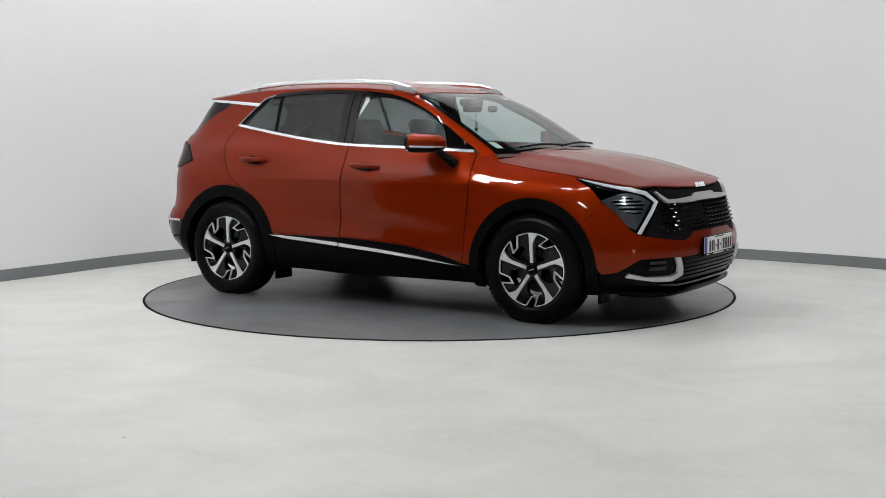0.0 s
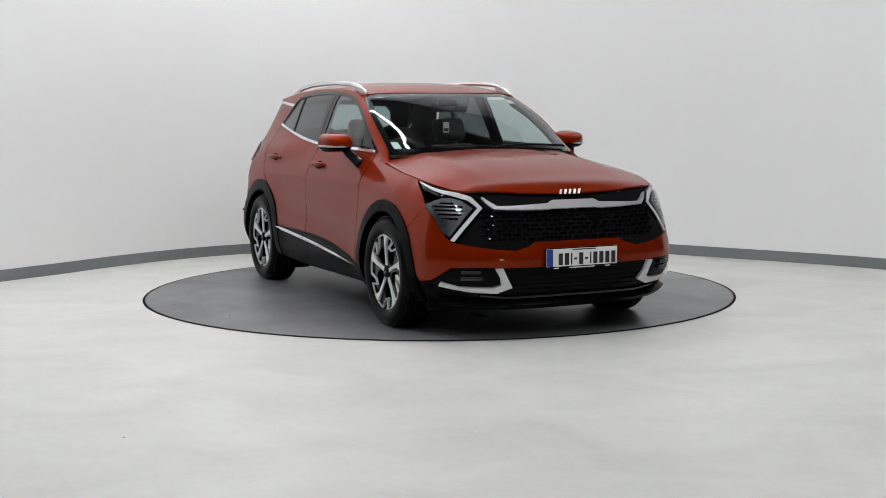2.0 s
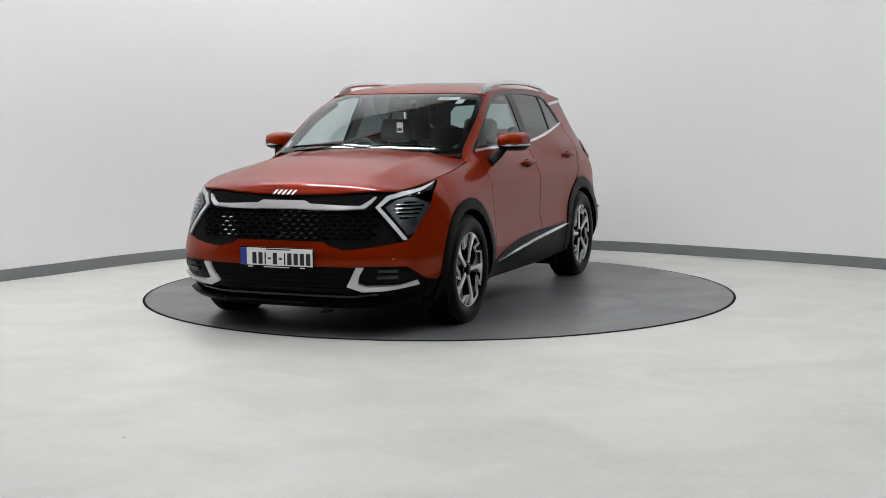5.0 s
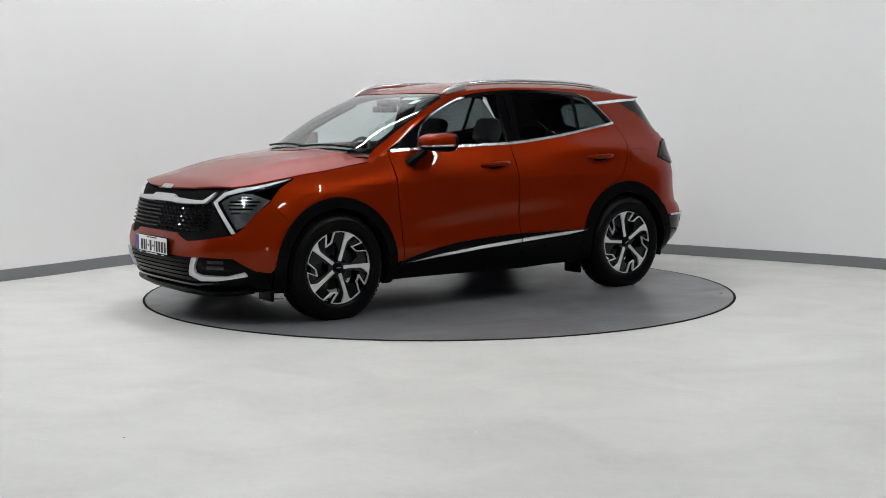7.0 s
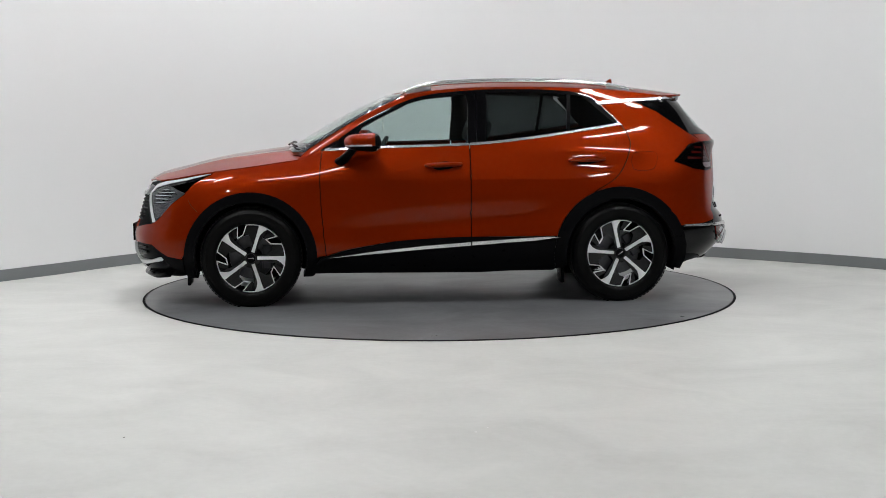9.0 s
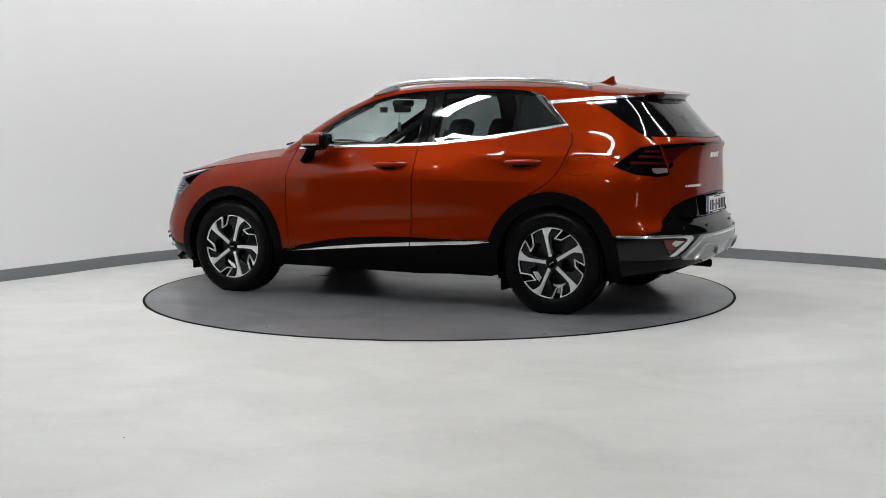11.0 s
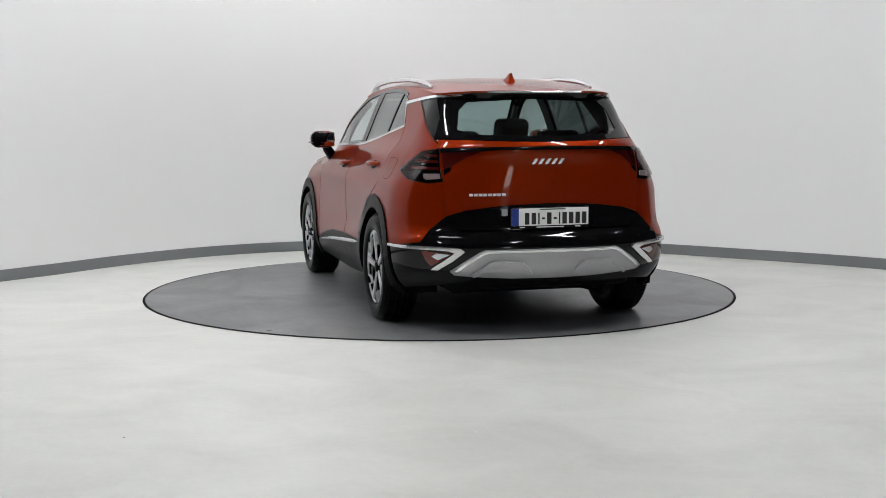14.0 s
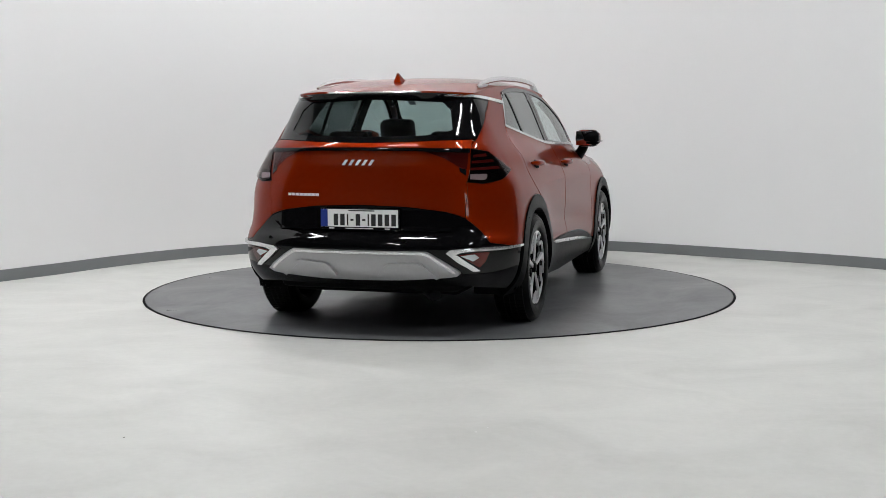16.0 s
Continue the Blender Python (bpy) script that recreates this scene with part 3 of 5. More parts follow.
def build_panels():
    for side in (1, -1):
        # front door
        o = DOOR_FRONT + [(x, z) for x, z in clad_between(0.80, -0.243) if x < 0.79] + [(x, z) for x, z in belt_between(-0.243, 0.822)]
        fd = patch("front_door", LOWER, on(LOWER, o), PAINT, car, side)
        # rear door
        o = clad_between(-0.249, -0.80) + [(-HUB_X + ARCH_R * math.cos(radians(a)), HUB_Z + ARCH_R * math.sin(radians(a))) for a in np.linspace(16, 66, 10)]
        o += curve([(-1.16, 0.815), (-1.30, 0.90), (-1.375, 1.00), (-1.425, 1.13), (-1.425, 1.20), (-1.385, 1.272)], 4) + belt_between(-1.375, -0.249)
        rd = patch("rear_door", LOWER, on(LOWER, o), PAINT, car, side)
        # front wing
        edge = [(x, hood_z(x, HOOD_EDGE(x)) - 0.004) for x in np.linspace(0.95, 1.60, 14)]
        o = [(0.842, 0.36), (0.868, 0.352)] + [(HUB_X + ARCH_F * math.cos(radians(a)), HUB_Z + ARCH_F * math.sin(radians(a))) for a in np.linspace(178, 42, 22)]
        o += curve([(1.76, 0.74), (1.80, 0.81), (1.79, 0.83), (1.72, 0.895), (1.615, 0.945)], 3) + edge[::-1] + [(0.90, 1.10), (0.85, 1.108)]
        o += [(x + 0.005, z) for x, z in DOOR_FRONT]
        patch("front_wing", LOWER, on(LOWER, o), PAINT, car, side, gap=0.0012)
        # A pillar and cant rail in one stamping with the roof's side
        pil = [UPPER.side(SCREEN(z) - 0.158 - 0.02 * (1.5 - z), z) for z in np.linspace(1.12, 1.49, 12)]
        o2 = [UPPER.side(0.845, 1.108), UPPER.side(0.90, 1.096), UPPER.side(0.955, 1.046), UPPER.side(1.00, 1.040)] + [UPPER.side(SCREEN(z) - 0.165, z) for z in (1.05, 1.08)] + pil + line(UPPER, ROOF_LINE)
        o2 += line(UPPER, [(-1.90, 1.487), (-1.55, 1.476), (-1.22, 1.452), (-1.145, 1.512)]) + line(UPPER, [(x, z + 0.012) for x, z in WIN_TOP[::-1]])
        patch("roof_side_rail", UPPER, o2, PAINT, car, side, gap=0.001, lip=0.004)
        patch("pillar_lining", UPPER, o2, CABIN, car, side, gap=0.0, lip=0, proud=-0.006)
        # rear quarter with the C pillar
        o = [(-1.39, 1.285), (-1.235, 1.432)] + [(-1.49, 1.462), (-1.54, 1.440), (-1.69, 1.360), (-1.84, 1.262), (-1.92, 1.212)]
        o = line(LOWER, o) + [LOWER.aft(0.652, 1.185), LOWER.aft(0.652, 1.162)] + line(LOWER, [(-1.89, 1.140), (-1.75, 1.018), (-1.80, 1.0), (-1.90, 0.965)])
        o += [LOWER.aft(0.735, 0.945), LOWER.aft(0.648, 0.955), LOWER.aft(0.642, 0.80), LOWER.aft(0.645, 0.735), LOWER.aft(0.735, 0.655), LOWER.aft(0.795, 0.585)] + line(LOWER, [(-1.95, 0.562), (-1.79, 0.552)])
        o += line(LOWER, [(-HUB_X + ARCH_R * math.cos(radians(a)), HUB_Z + ARCH_R * math.sin(radians(a))) for a in np.linspace(156, 69, 16)])
        o += line(LOWER, curve([(-1.165, 0.811), (-1.305, 0.90), (-1.381, 1.00), (-1.431, 1.13), (-1.431, 1.20), (-1.391, 1.276)], 4))
        q = patch("rear_quarter_panel", LOWER, o, PAINT, car, side, lip=0.004)
        patch("quarter_lining", LOWER, o, CABIN, car, side, gap=0.0, lip=0, proud=-0.006)
        # fuel flap on the left only
        if side == 1:
            f = curve([(-1.44, 0.965), (-1.428, 1.02), (-1.445, 1.075), (-1.49, 1.088), (-1.60, 1.088), (-1.628, 1.062), (-1.61, 0.99), (-1.58, 0.962), (-1.50, 0.950), (-1.44, 0.965)], 3)
            patch("fuel_flap_joint", LOWER, on(LOWER, f), DARK, q, side, gap=0, lip=0.001, proud=0.0008)
            patch("fuel_flap", LOWER, on(LOWER, f), PAINT, q, side, gap=0.005, lip=0.001, proud=0.0014)
        # arch cladding
        for hx, r1 in ((HUB_X, ARCH_F), (-HUB_X, ARCH_R)):
            a0, a1 = (-20, 202) if hx > 0 else (-12, 195)
            r0 = 0.400
            o = [(hx + r1 * math.cos(radians(a)), HUB_Z + r1 * math.sin(radians(a))) for a in np.linspace(a0, a1, 34)]
            o += [(hx + r0 * math.cos(radians(a)), HUB_Z + r0 * math.sin(radians(a))) for a in np.linspace(a1, a0, 34)]
            o = [(x, max(z, 0.215)) for x, z in o]
            patch("arch_cladding", LOWER, on(LOWER, o), BLACK_TRIM, car, side, proud=0.010, lip=0.05, gap=0.001)
        # sill cladding and chrome strips
        o = clad_between(0.80, -0.86) + [(-0.89, 0.40), (-0.93, 0.25), (-0.3, 0.222), (0.6, 0.232), (0.90, 0.232), (0.875, 0.30), (0.84, 0.345)]
        patch("sill_cladding", LOWER, on(LOWER, o), BLACK_TRIM, car, side, proud=0.004, lip=0.04)
        for o in ([(0.785, 0.348), (0.45, 0.392), (0.10, 0.425), (-0.24, 0.450), (-0.24, 0.425), (0.10, 0.403), (0.45, 0.374)], [(-0.25, 0.451), (-0.60, 0.472), (-0.80, 0.482), (-0.90, 0.480), (-0.72, 0.456), (-0.50, 0.443), (-0.25, 0.426)]):
            patch("chrome_sill_strip", LOWER, on(LOWER, o), CHROME, car, side, proud=0.014, lip=0.012, gap=0)
        # side windows
        wt = spline(*[(x, z) for x, z in WIN_TOP])
        bt = spline(*BELT)
        f = [(x, wt(x)) for x in np.linspace(0.47, -0.245, 18)] + [(x, bt(x) + 0.014) for x in np.linspace(-0.235, 0.56, 14)] + [(0.545, 1.26)]
        patch("front_door_window", UPPER, on(UPPER, f), CLEAR, fd, side, gap=0, lip=0, proud=-0.006)
        f = [(0.78, 1.128), (0.70, 1.182), (0.47, 1.336), (0.545, 1.26), (0.60, 1.135)]
        patch("mirror_corner_trim", UPPER, on(UPPER, f), BLACK_GLOSS, fd, side, gap=0.001, lip=0.008, proud=-0.003)
        f = [(x, wt(x)) for x in np.linspace(-0.385, -0.99, 14)] + [(x, bt(x) + 0.014) for x in np.linspace(-0.965, -0.36, 12)]
        patch("rear_door_window", UPPER, on(UPPER, f), PRIVACY, rd, side, gap=0, lip=0, proud=-0.006)
        f = [(x, wt(x)) for x in np.linspace(-1.015, -1.09, 5)] + [(-1.335, bt(-1.335) + 0.014)] + [(x, bt(x) + 0.014) for x in np.linspace(-1.31, -0.995, 8)]
        patch("quarter_window", UPPER, on(UPPER, f), PRIVACY, rd, side, gap=0, lip=0, proud=-0.006)
        f = [(-0.99, wt(-0.99)), (-1.015, wt(-1.015)), (-0.993, bt(-0.993)), (-0.965, bt(-0.965))]
        patch("window_divider", UPPER, on(UPPER, f), BLACK_TRIM, rd, side, gap=0, lip=0.012, proud=-0.002)
        f = [(-0.245, wt(-0.245)), (-0.312, wt(-0.312)), (-0.298, bt(-0.298) + .01), (-0.235, bt(-0.235) + .01)]
        patch("pillar_trim", UPPER, on(UPPER, f), BLACK_GLOSS, fd, side, gap=0.001, lip=0.012, proud=-0.002)
        f = [(-0.318, wt(-0.318)), (-0.392, wt(-0.392)), (-0.365, bt(-0.365) + .01), (-0.304, bt(-0.304) + .01)]
        patch("pillar_trim", UPPER, on(UPPER, f), BLACK_GLOSS, rd, side, gap=0.001, lip=0.012, proud=-0.002)
        # black frame round the windows, chrome along the belt
        f = [(x, z + 0.012) for x, z in WIN_TOP] + [(x, z - 0.012) for x, z in WIN_TOP[::-1]]
        patch("window_frame_upper", UPPER, on(UPPER, f), BLACK_GLOSS, car, side, gap=0.0, lip=0.012, proud=-0.001)
        for nm, own, x0, x1 in (("belt_chrome", fd, 0.80, -0.243), ("belt_chrome", rd, -0.249, -1.37)):
            f = belt_between(x0, x1)
            f = [(x, z - 0.004) for x, z in f] + [(x, z + 0.014) for x, z in f[::-1]]
            patch(nm, UPPER, on(UPPER, f), CHROME, own, side, gap=0, lip=0.012, proud=0.004, label="thin chrome strip")
        f = [(-1.374, 1.288), (-1.311, 1.3535), (-1.1695, 1.489), (-1.0625, 1.5215), (-1.065, 1.524), (-1.172, 1.492), (-1.315, 1.356), (-1.385, 1.287)]
        patch("window_frame_chrome", UPPER, on(UPPER, f), CHROME, rd, side, gap=0, lip=0.012, proud=0.004)
        f = [(-1.20, 1.448), (-1.22, 1.436), (-1.55, 1.462), (-1.93, 1.486), (-1.93, 1.497), (-1.55, 1.482), (-1.21, 1.458)]
        patch("chrome_blade", UPPER, on(UPPER, f), CHROME, car, side, gap=0, lip=0.02, proud=0.006, label="chrome blade along the roof pillar")
    # bonnet
    o = [(0.97, 0.0), (0.955, 0.30), (0.93, 0.60), (0.91, 0.735)] + [(x, HOOD_EDGE(x)) for x in np.linspace(0.95, 1.95, 20)] + [(1.995, 0.680), (2.030, 0.61), (2.072, 0.50), (2.112, 0.36), (2.133, 0.18), (2.138, 0.0)]
    patch("bonnet", HOOD, o, PAINT, car, 0)
    # roof with the glass-free skin
    o = [(0.285, 0.0), (0.275, 0.3), (0.25, 0.5), (0.225, 0.60)]
    o += [(x, half_width(x, ROOF_SIDE(x)) - 0.001) for x in np.linspace(0.22, -1.72, 26)] + [(-1.79, 0.562), (-1.85, 0.515), (-1.90, 0.44), (-1.935, 0.32), (-1.955, 0.16), (-1.960, 0.0)]
    patch("roof", ROOF, o, PAINT, car, 0, gap=0)
    # windscreen with its black border
    zs = np.linspace(1.105, 1.522, 14)
    edge = [UPPER.side(SCREEN(z) - 0.155 - 0.02 * (1.5 - z), z) for z in zs]
    o = [(0.0, 1.105)] + edge + [(0.0, 1.526)]
    patch("windscreen", UPPER, o, CLEAR, car, 0, gap=0, lip=0, proud=-0.004)
    ey = lambda k, z: UPPER.fore(UPPER.at(*UPPER.side(SCREEN(z) - 0.155 - 0.02 * (1.5 - z), z)).y - k, z)
    o = [(0.0, 1.522), (0.0, 1.503)] + [ey(0.03, 1.50)] + [ey(0.03, z) for z in zs[::-1] if 1.15 < z < 1.5] + [ey(0.035, 1.142), (0.0, 1.150), (0.0, 1.105)] + [ey(0.0, z) for z in zs]
    patch("windscreen_border", UPPER, o, BLACK_LOW, car, 0, gap=0, lip=0, proud=-0.007)


build_inner_shell()
build_panels()
for s_ in (1, -1):
    for h_ in (HUB_X, -HUB_X):
        build_wheel_house(h_, s_)


# ---- wheels ----
def polar(r, a):
    return (r * math.cos(radians(a)), r * math.sin(radians(a)))


def build_wheel():
    """Faces +y; the hub at the origin."""
    bm = bmesh.new()
    lathe(bm, [(0.236, -0.165), (0.232, -0.05), (0.236, 0.015), (0.246, 0.030), (0.251, 0.030), (0.251, 0.018), (0.243, -0.03), (0.243, -0.165)], 64, closed=True)
    wheel = part("wheel", bm, BLACK_GLOSS, None, "black and machined five-spoke alloy wheel")
    bm = bmesh.new()
    prof = [(0.244, -0.165), (0.258, -0.185), (0.300, -0.196), (0.335, -0.188), (0.354, -0.165), (0.361, -0.12), (0.362, -0.075), (0.361, -0.03), (0.354, 0.014), (0.338, 0.036), (0.325, 0.040), (0.322, 0.044), (0.300, 0.047), (0.270, 0.042), (0.256, 0.034), (0.248, 0.022)]
    lathe(bm, prof, 72)
    tyre = part("tyre", bm, RUBBER, wheel)
    bm = bmesh.new()
    for k in range(72):
        m = Matrix.Rotation(2 * math.pi * k / 72, 4, "Y")
        for y0, y1, sk in ((-0.160, -0.118, 0.3), (-0.108, -0.080, -0.2), (-0.070, -0.042, 0.2), (-0.032, 0.012, -0.3)):
            box(bm, -0.0115, 0.0115, y0, y1, 0.3585, 0.3655 if -0.15 < y0 < -0.05 else 0.3635, 0, m)
    part("tread", bm, RUBBER, wheel)
    # black spoke bed with five broad arms
    bm = bmesh.new()
    for k in range(5):
        r = Matrix.Rotation(-radians(72 * k), 4, "Y")
        o = [polar(0.04, -40), polar(0.10, -14), polar(0.17, -12), polar(0.240, -20), polar(0.240, 3), polar(0.240, 25), polar(0.180, 33), polar(0.165, 22), polar(0.11, 12), polar(0.04, 40)]
        prism(bm, o, lambda u, v, d: r @ Vector((-u, 0.012 + d, v)), -0.04)
        o = [polar(0.240, 38), polar(0.178, 50), polar(0.172, 56), polar(0.20, 60), polar(0.240, 60)]
        prism(bm, o, lambda u, v, d: r @ Vector((-u, 0.012 + d, v)), -0.03)
    part("black_spokes", bm, BLACK_GLOSS, wheel)
    for k in range(5):
        r = Matrix.Rotation(-radians(72 * k), 4, "Y")
        bm = bmesh.new()
        o = [polar(0.046, -15), polar(0.10, -6.4), polar(0.155, -4.1), polar(0.182, -4.4), polar(0.214, -8.4), polar(0.247, -14), polar(0.248, -11), polar(0.248, -6), polar(0.248, -1), polar(0.248, 3.0), polar(0.200, 3.2), polar(0.155, 4.1), polar(0.10, 6.2), polar(0.046, 15)]
        prism(bm, o, lambda u, v, d: r @ Vector((-u, 0.019 + (math.hypot(u, v) - 0.046) * 0.05 + d, v)), -0.02)
        line = [polar(0.2415, a) for a in np.linspace(2, 24.5, 7)] + [polar(0.176, 35.5), polar(0.171, 51)] + [polar(0.2415, 40)] + [polar(0.2415, a) for a in np.linspace(43, 59, 5)]
        for (u0, v0), (u1, v1) in zip(line, line[1:]):
            d = Vector((u1 - u0, v1 - v0)).normalized() * 0.003
            n = Vector((-d.y, d.x)) * 1.0
            q = [(u0 - d.x + n.x, v0 - d.y + n.y), (u1 + d.x + n.x, v1 + d.y + n.y), (u1 + d.x - n.x, v1 + d.y - n.y), (u0 - d.x - n.x, v0 - d.y - n.y)]
            prism(bm, q, lambda u, v, dd: r @ Vector((-u, 0.030 + dd, v)), -0.016)
        part("machined_spoke", bm, ALLOY, wheel, "bright machined spoke face")
        bm = bmesh.new()
        bmesh.ops.create_cone(bm, cap_ends=True, segments=6, radius1=0.009, radius2=0.008, depth=0.012, matrix=r @ Matrix.Rotation(-radians(36), 4, "Y") @ Matrix.Translation((0.057, 0.012, 0)) @ Matrix.Rotation(radians(90), 4, "X"))
        part("wheel_bolt", bm, CHROME, wheel)
    bm = bmesh.new()
    lathe(bm, [(0.075, -0.02), (0.070, 0.010), (0.040, 0.014), (0.0001, 0.012)], 40)
    part("hub", bm, BLACK_GLOSS, wheel)
    bm = bmesh.new()
    lathe(bm, [(0.034, 0.010), (0.033, 0.024), (0.028, 0.027), (0.0001, 0.028)], 36)
    part("centre_cap", bm, BLACK_TRIM, wheel)
    bm = bmesh.new()
    for u0, u1, v0, v1, tilt in ((-0.019, -0.016, -0.005, 0.005, 0), (-0.014, -0.003, -0.002, 0.002, 0.5), (0.0, 0.003, -0.005, 0.005, 0), (0.006, 0.018, -0.002, 0.002, -0.5)):
        box(bm, u0, u1, 0.027, 0.0295, v0, v1)
    part("cap_emblem", bm, CHROME, wheel)
    bm = bmesh.new()
    lathe(bm, [(0.075, -0.070), (0.158, -0.070), (0.160, -0.078), (0.158, -0.092), (0.075, -0.092)], 48)
    part("brake_disc", bm, STEEL, wheel)
    bm = bmesh.new()
    box(bm, -0.15, -0.075, -0.11, -0.045, -0.09, 0.09, 0.014)
    part("brake_caliper", bm, STEEL, wheel)
    return wheel


WHEEL_OUT = 0.893
first = build_wheel()
first.name = "wheel"
first.parent = car
first.matrix_basis = pose(HUB_X, WHEEL_OUT, HUB_Z, 0, 0, 0)
for hx, side, spin in ((-HUB_X, 1, 31), (HUB_X, -1, 20), (-HUB_X, -1, 17)):
    w = copy_thing(first, pose(hx, side * WHEEL_OUT, HUB_Z, 0, 0, 0 if side > 0 else 180) @ pose(0, 0, 0, 0, spin, 0))
    w.parent = car


# ---- front end ----
F, A = LOWER.fore, LOWER.aft


def hood_rim(x):
    return hood_z(x, HOOD_EDGE(x)) - 0.006


def plate(name, parent, at_x, z, width, height, face, blue_side):
    """A number plate: face 1 looks forward, -1 backward. Its marks are plain bars."""
    bm = bmesh.new()
    box(bm, at_x - 0.006, at_x + 0.006, -width / 2 - 0.006, width / 2 + 0.006, z - height / 2 - 0.016, z + height / 2 + 0.006, 0.003)
    holder = part(name, bm, BLACK_TRIM, parent, "white registration plate in a black holder")
    x0 = at_x + face * 0.006
    bm = bmesh.new()
    box(bm, min(x0, x0 + face * 0.003), max(x0, x0 + face * 0.003), -width / 2, width / 2, z - height / 2, z + height / 2, 0.001)
    part("plate_sheet", bm, WHITE_PLATE, holder)
    x1 = x0 + face * 0.003

    def bar(nm, y0, y1, z0, z1, m):
        b = bmesh.new()
        box(b, min(x1, x1 + face * 0.0012), max(x1, x1 + face * 0.0012), min(y0, y1), max(y0, y1), z0, z1)
        part(nm, b, m, holder)
    e = blue_side * width / 2
    bar("blue_band", e, e - blue_side * 0.045, z - height / 2 + 0.001, z + height / 2 - 0.001, PLATE_BLUE)
    left = e - blue_side * 0.085
    wide, thin, dash = 0.029, 0.009, 0.020
    pos = 0.0
    for kind in (wide, wide, thin, dash, wide, dash, thin, wide, wide, wide, wide):
        h = 0.036 if kind != dash else 0.006
        bar("registration_bar", left - blue_side * pos, left - blue_side * (pos + kind), z - 0.010 - h, z - 0.010 + h, INK)
        pos += kind + 0.0145
    bar("county_bar", -blue_side * 0.10, blue_side * 0.07, z + height / 2 - 0.011, z + height / 2 - 0.004, INK)
    b = bmesh.new()
    for y0, y1 in ((-0.20, -0.165), (-0.09, 0.09), (0.165, 0.20)):
        box(b, min(x0, x0 + face * 0.002), max(x0, x0 + face * 0.002), y0, y1, z - height / 2 - 0.0125, z - height / 2 - 0.0065)
    part("holder_bar", b, WHITE_PLATE, holder)
    return holder


def emblem(name, parent, at, face, wide, tall, lean=0.0):
    """The maker's mark as plain slanted strokes."""
    bm = bmesh.new()
    t = 0.17
    for u0, v0, u1, v1 in ((-1.0, -1, -0.78, 1), (-0.60, -1, -0.38, 1), (-0.20, -1, 0.02, 1), (0.20, -1, 0.42, 1), (0.60, -1, 0.82, 1)):
        q = [(u0 - t * 0.5, v0), (u0 + t * 0.5, v0), (u1 + t * 0.5, v1), (u1 - t * 0.5, v1)]
        prism(bm, q, lambda u, v, dd: Vector((at[0] + face * (dd + lean * v * tall / 2), at[1] + face * u * wide / 2, at[2] + v * tall / 2)), 0.006)
    return part(name, bm, EMBLEM, parent, "small chrome emblem")


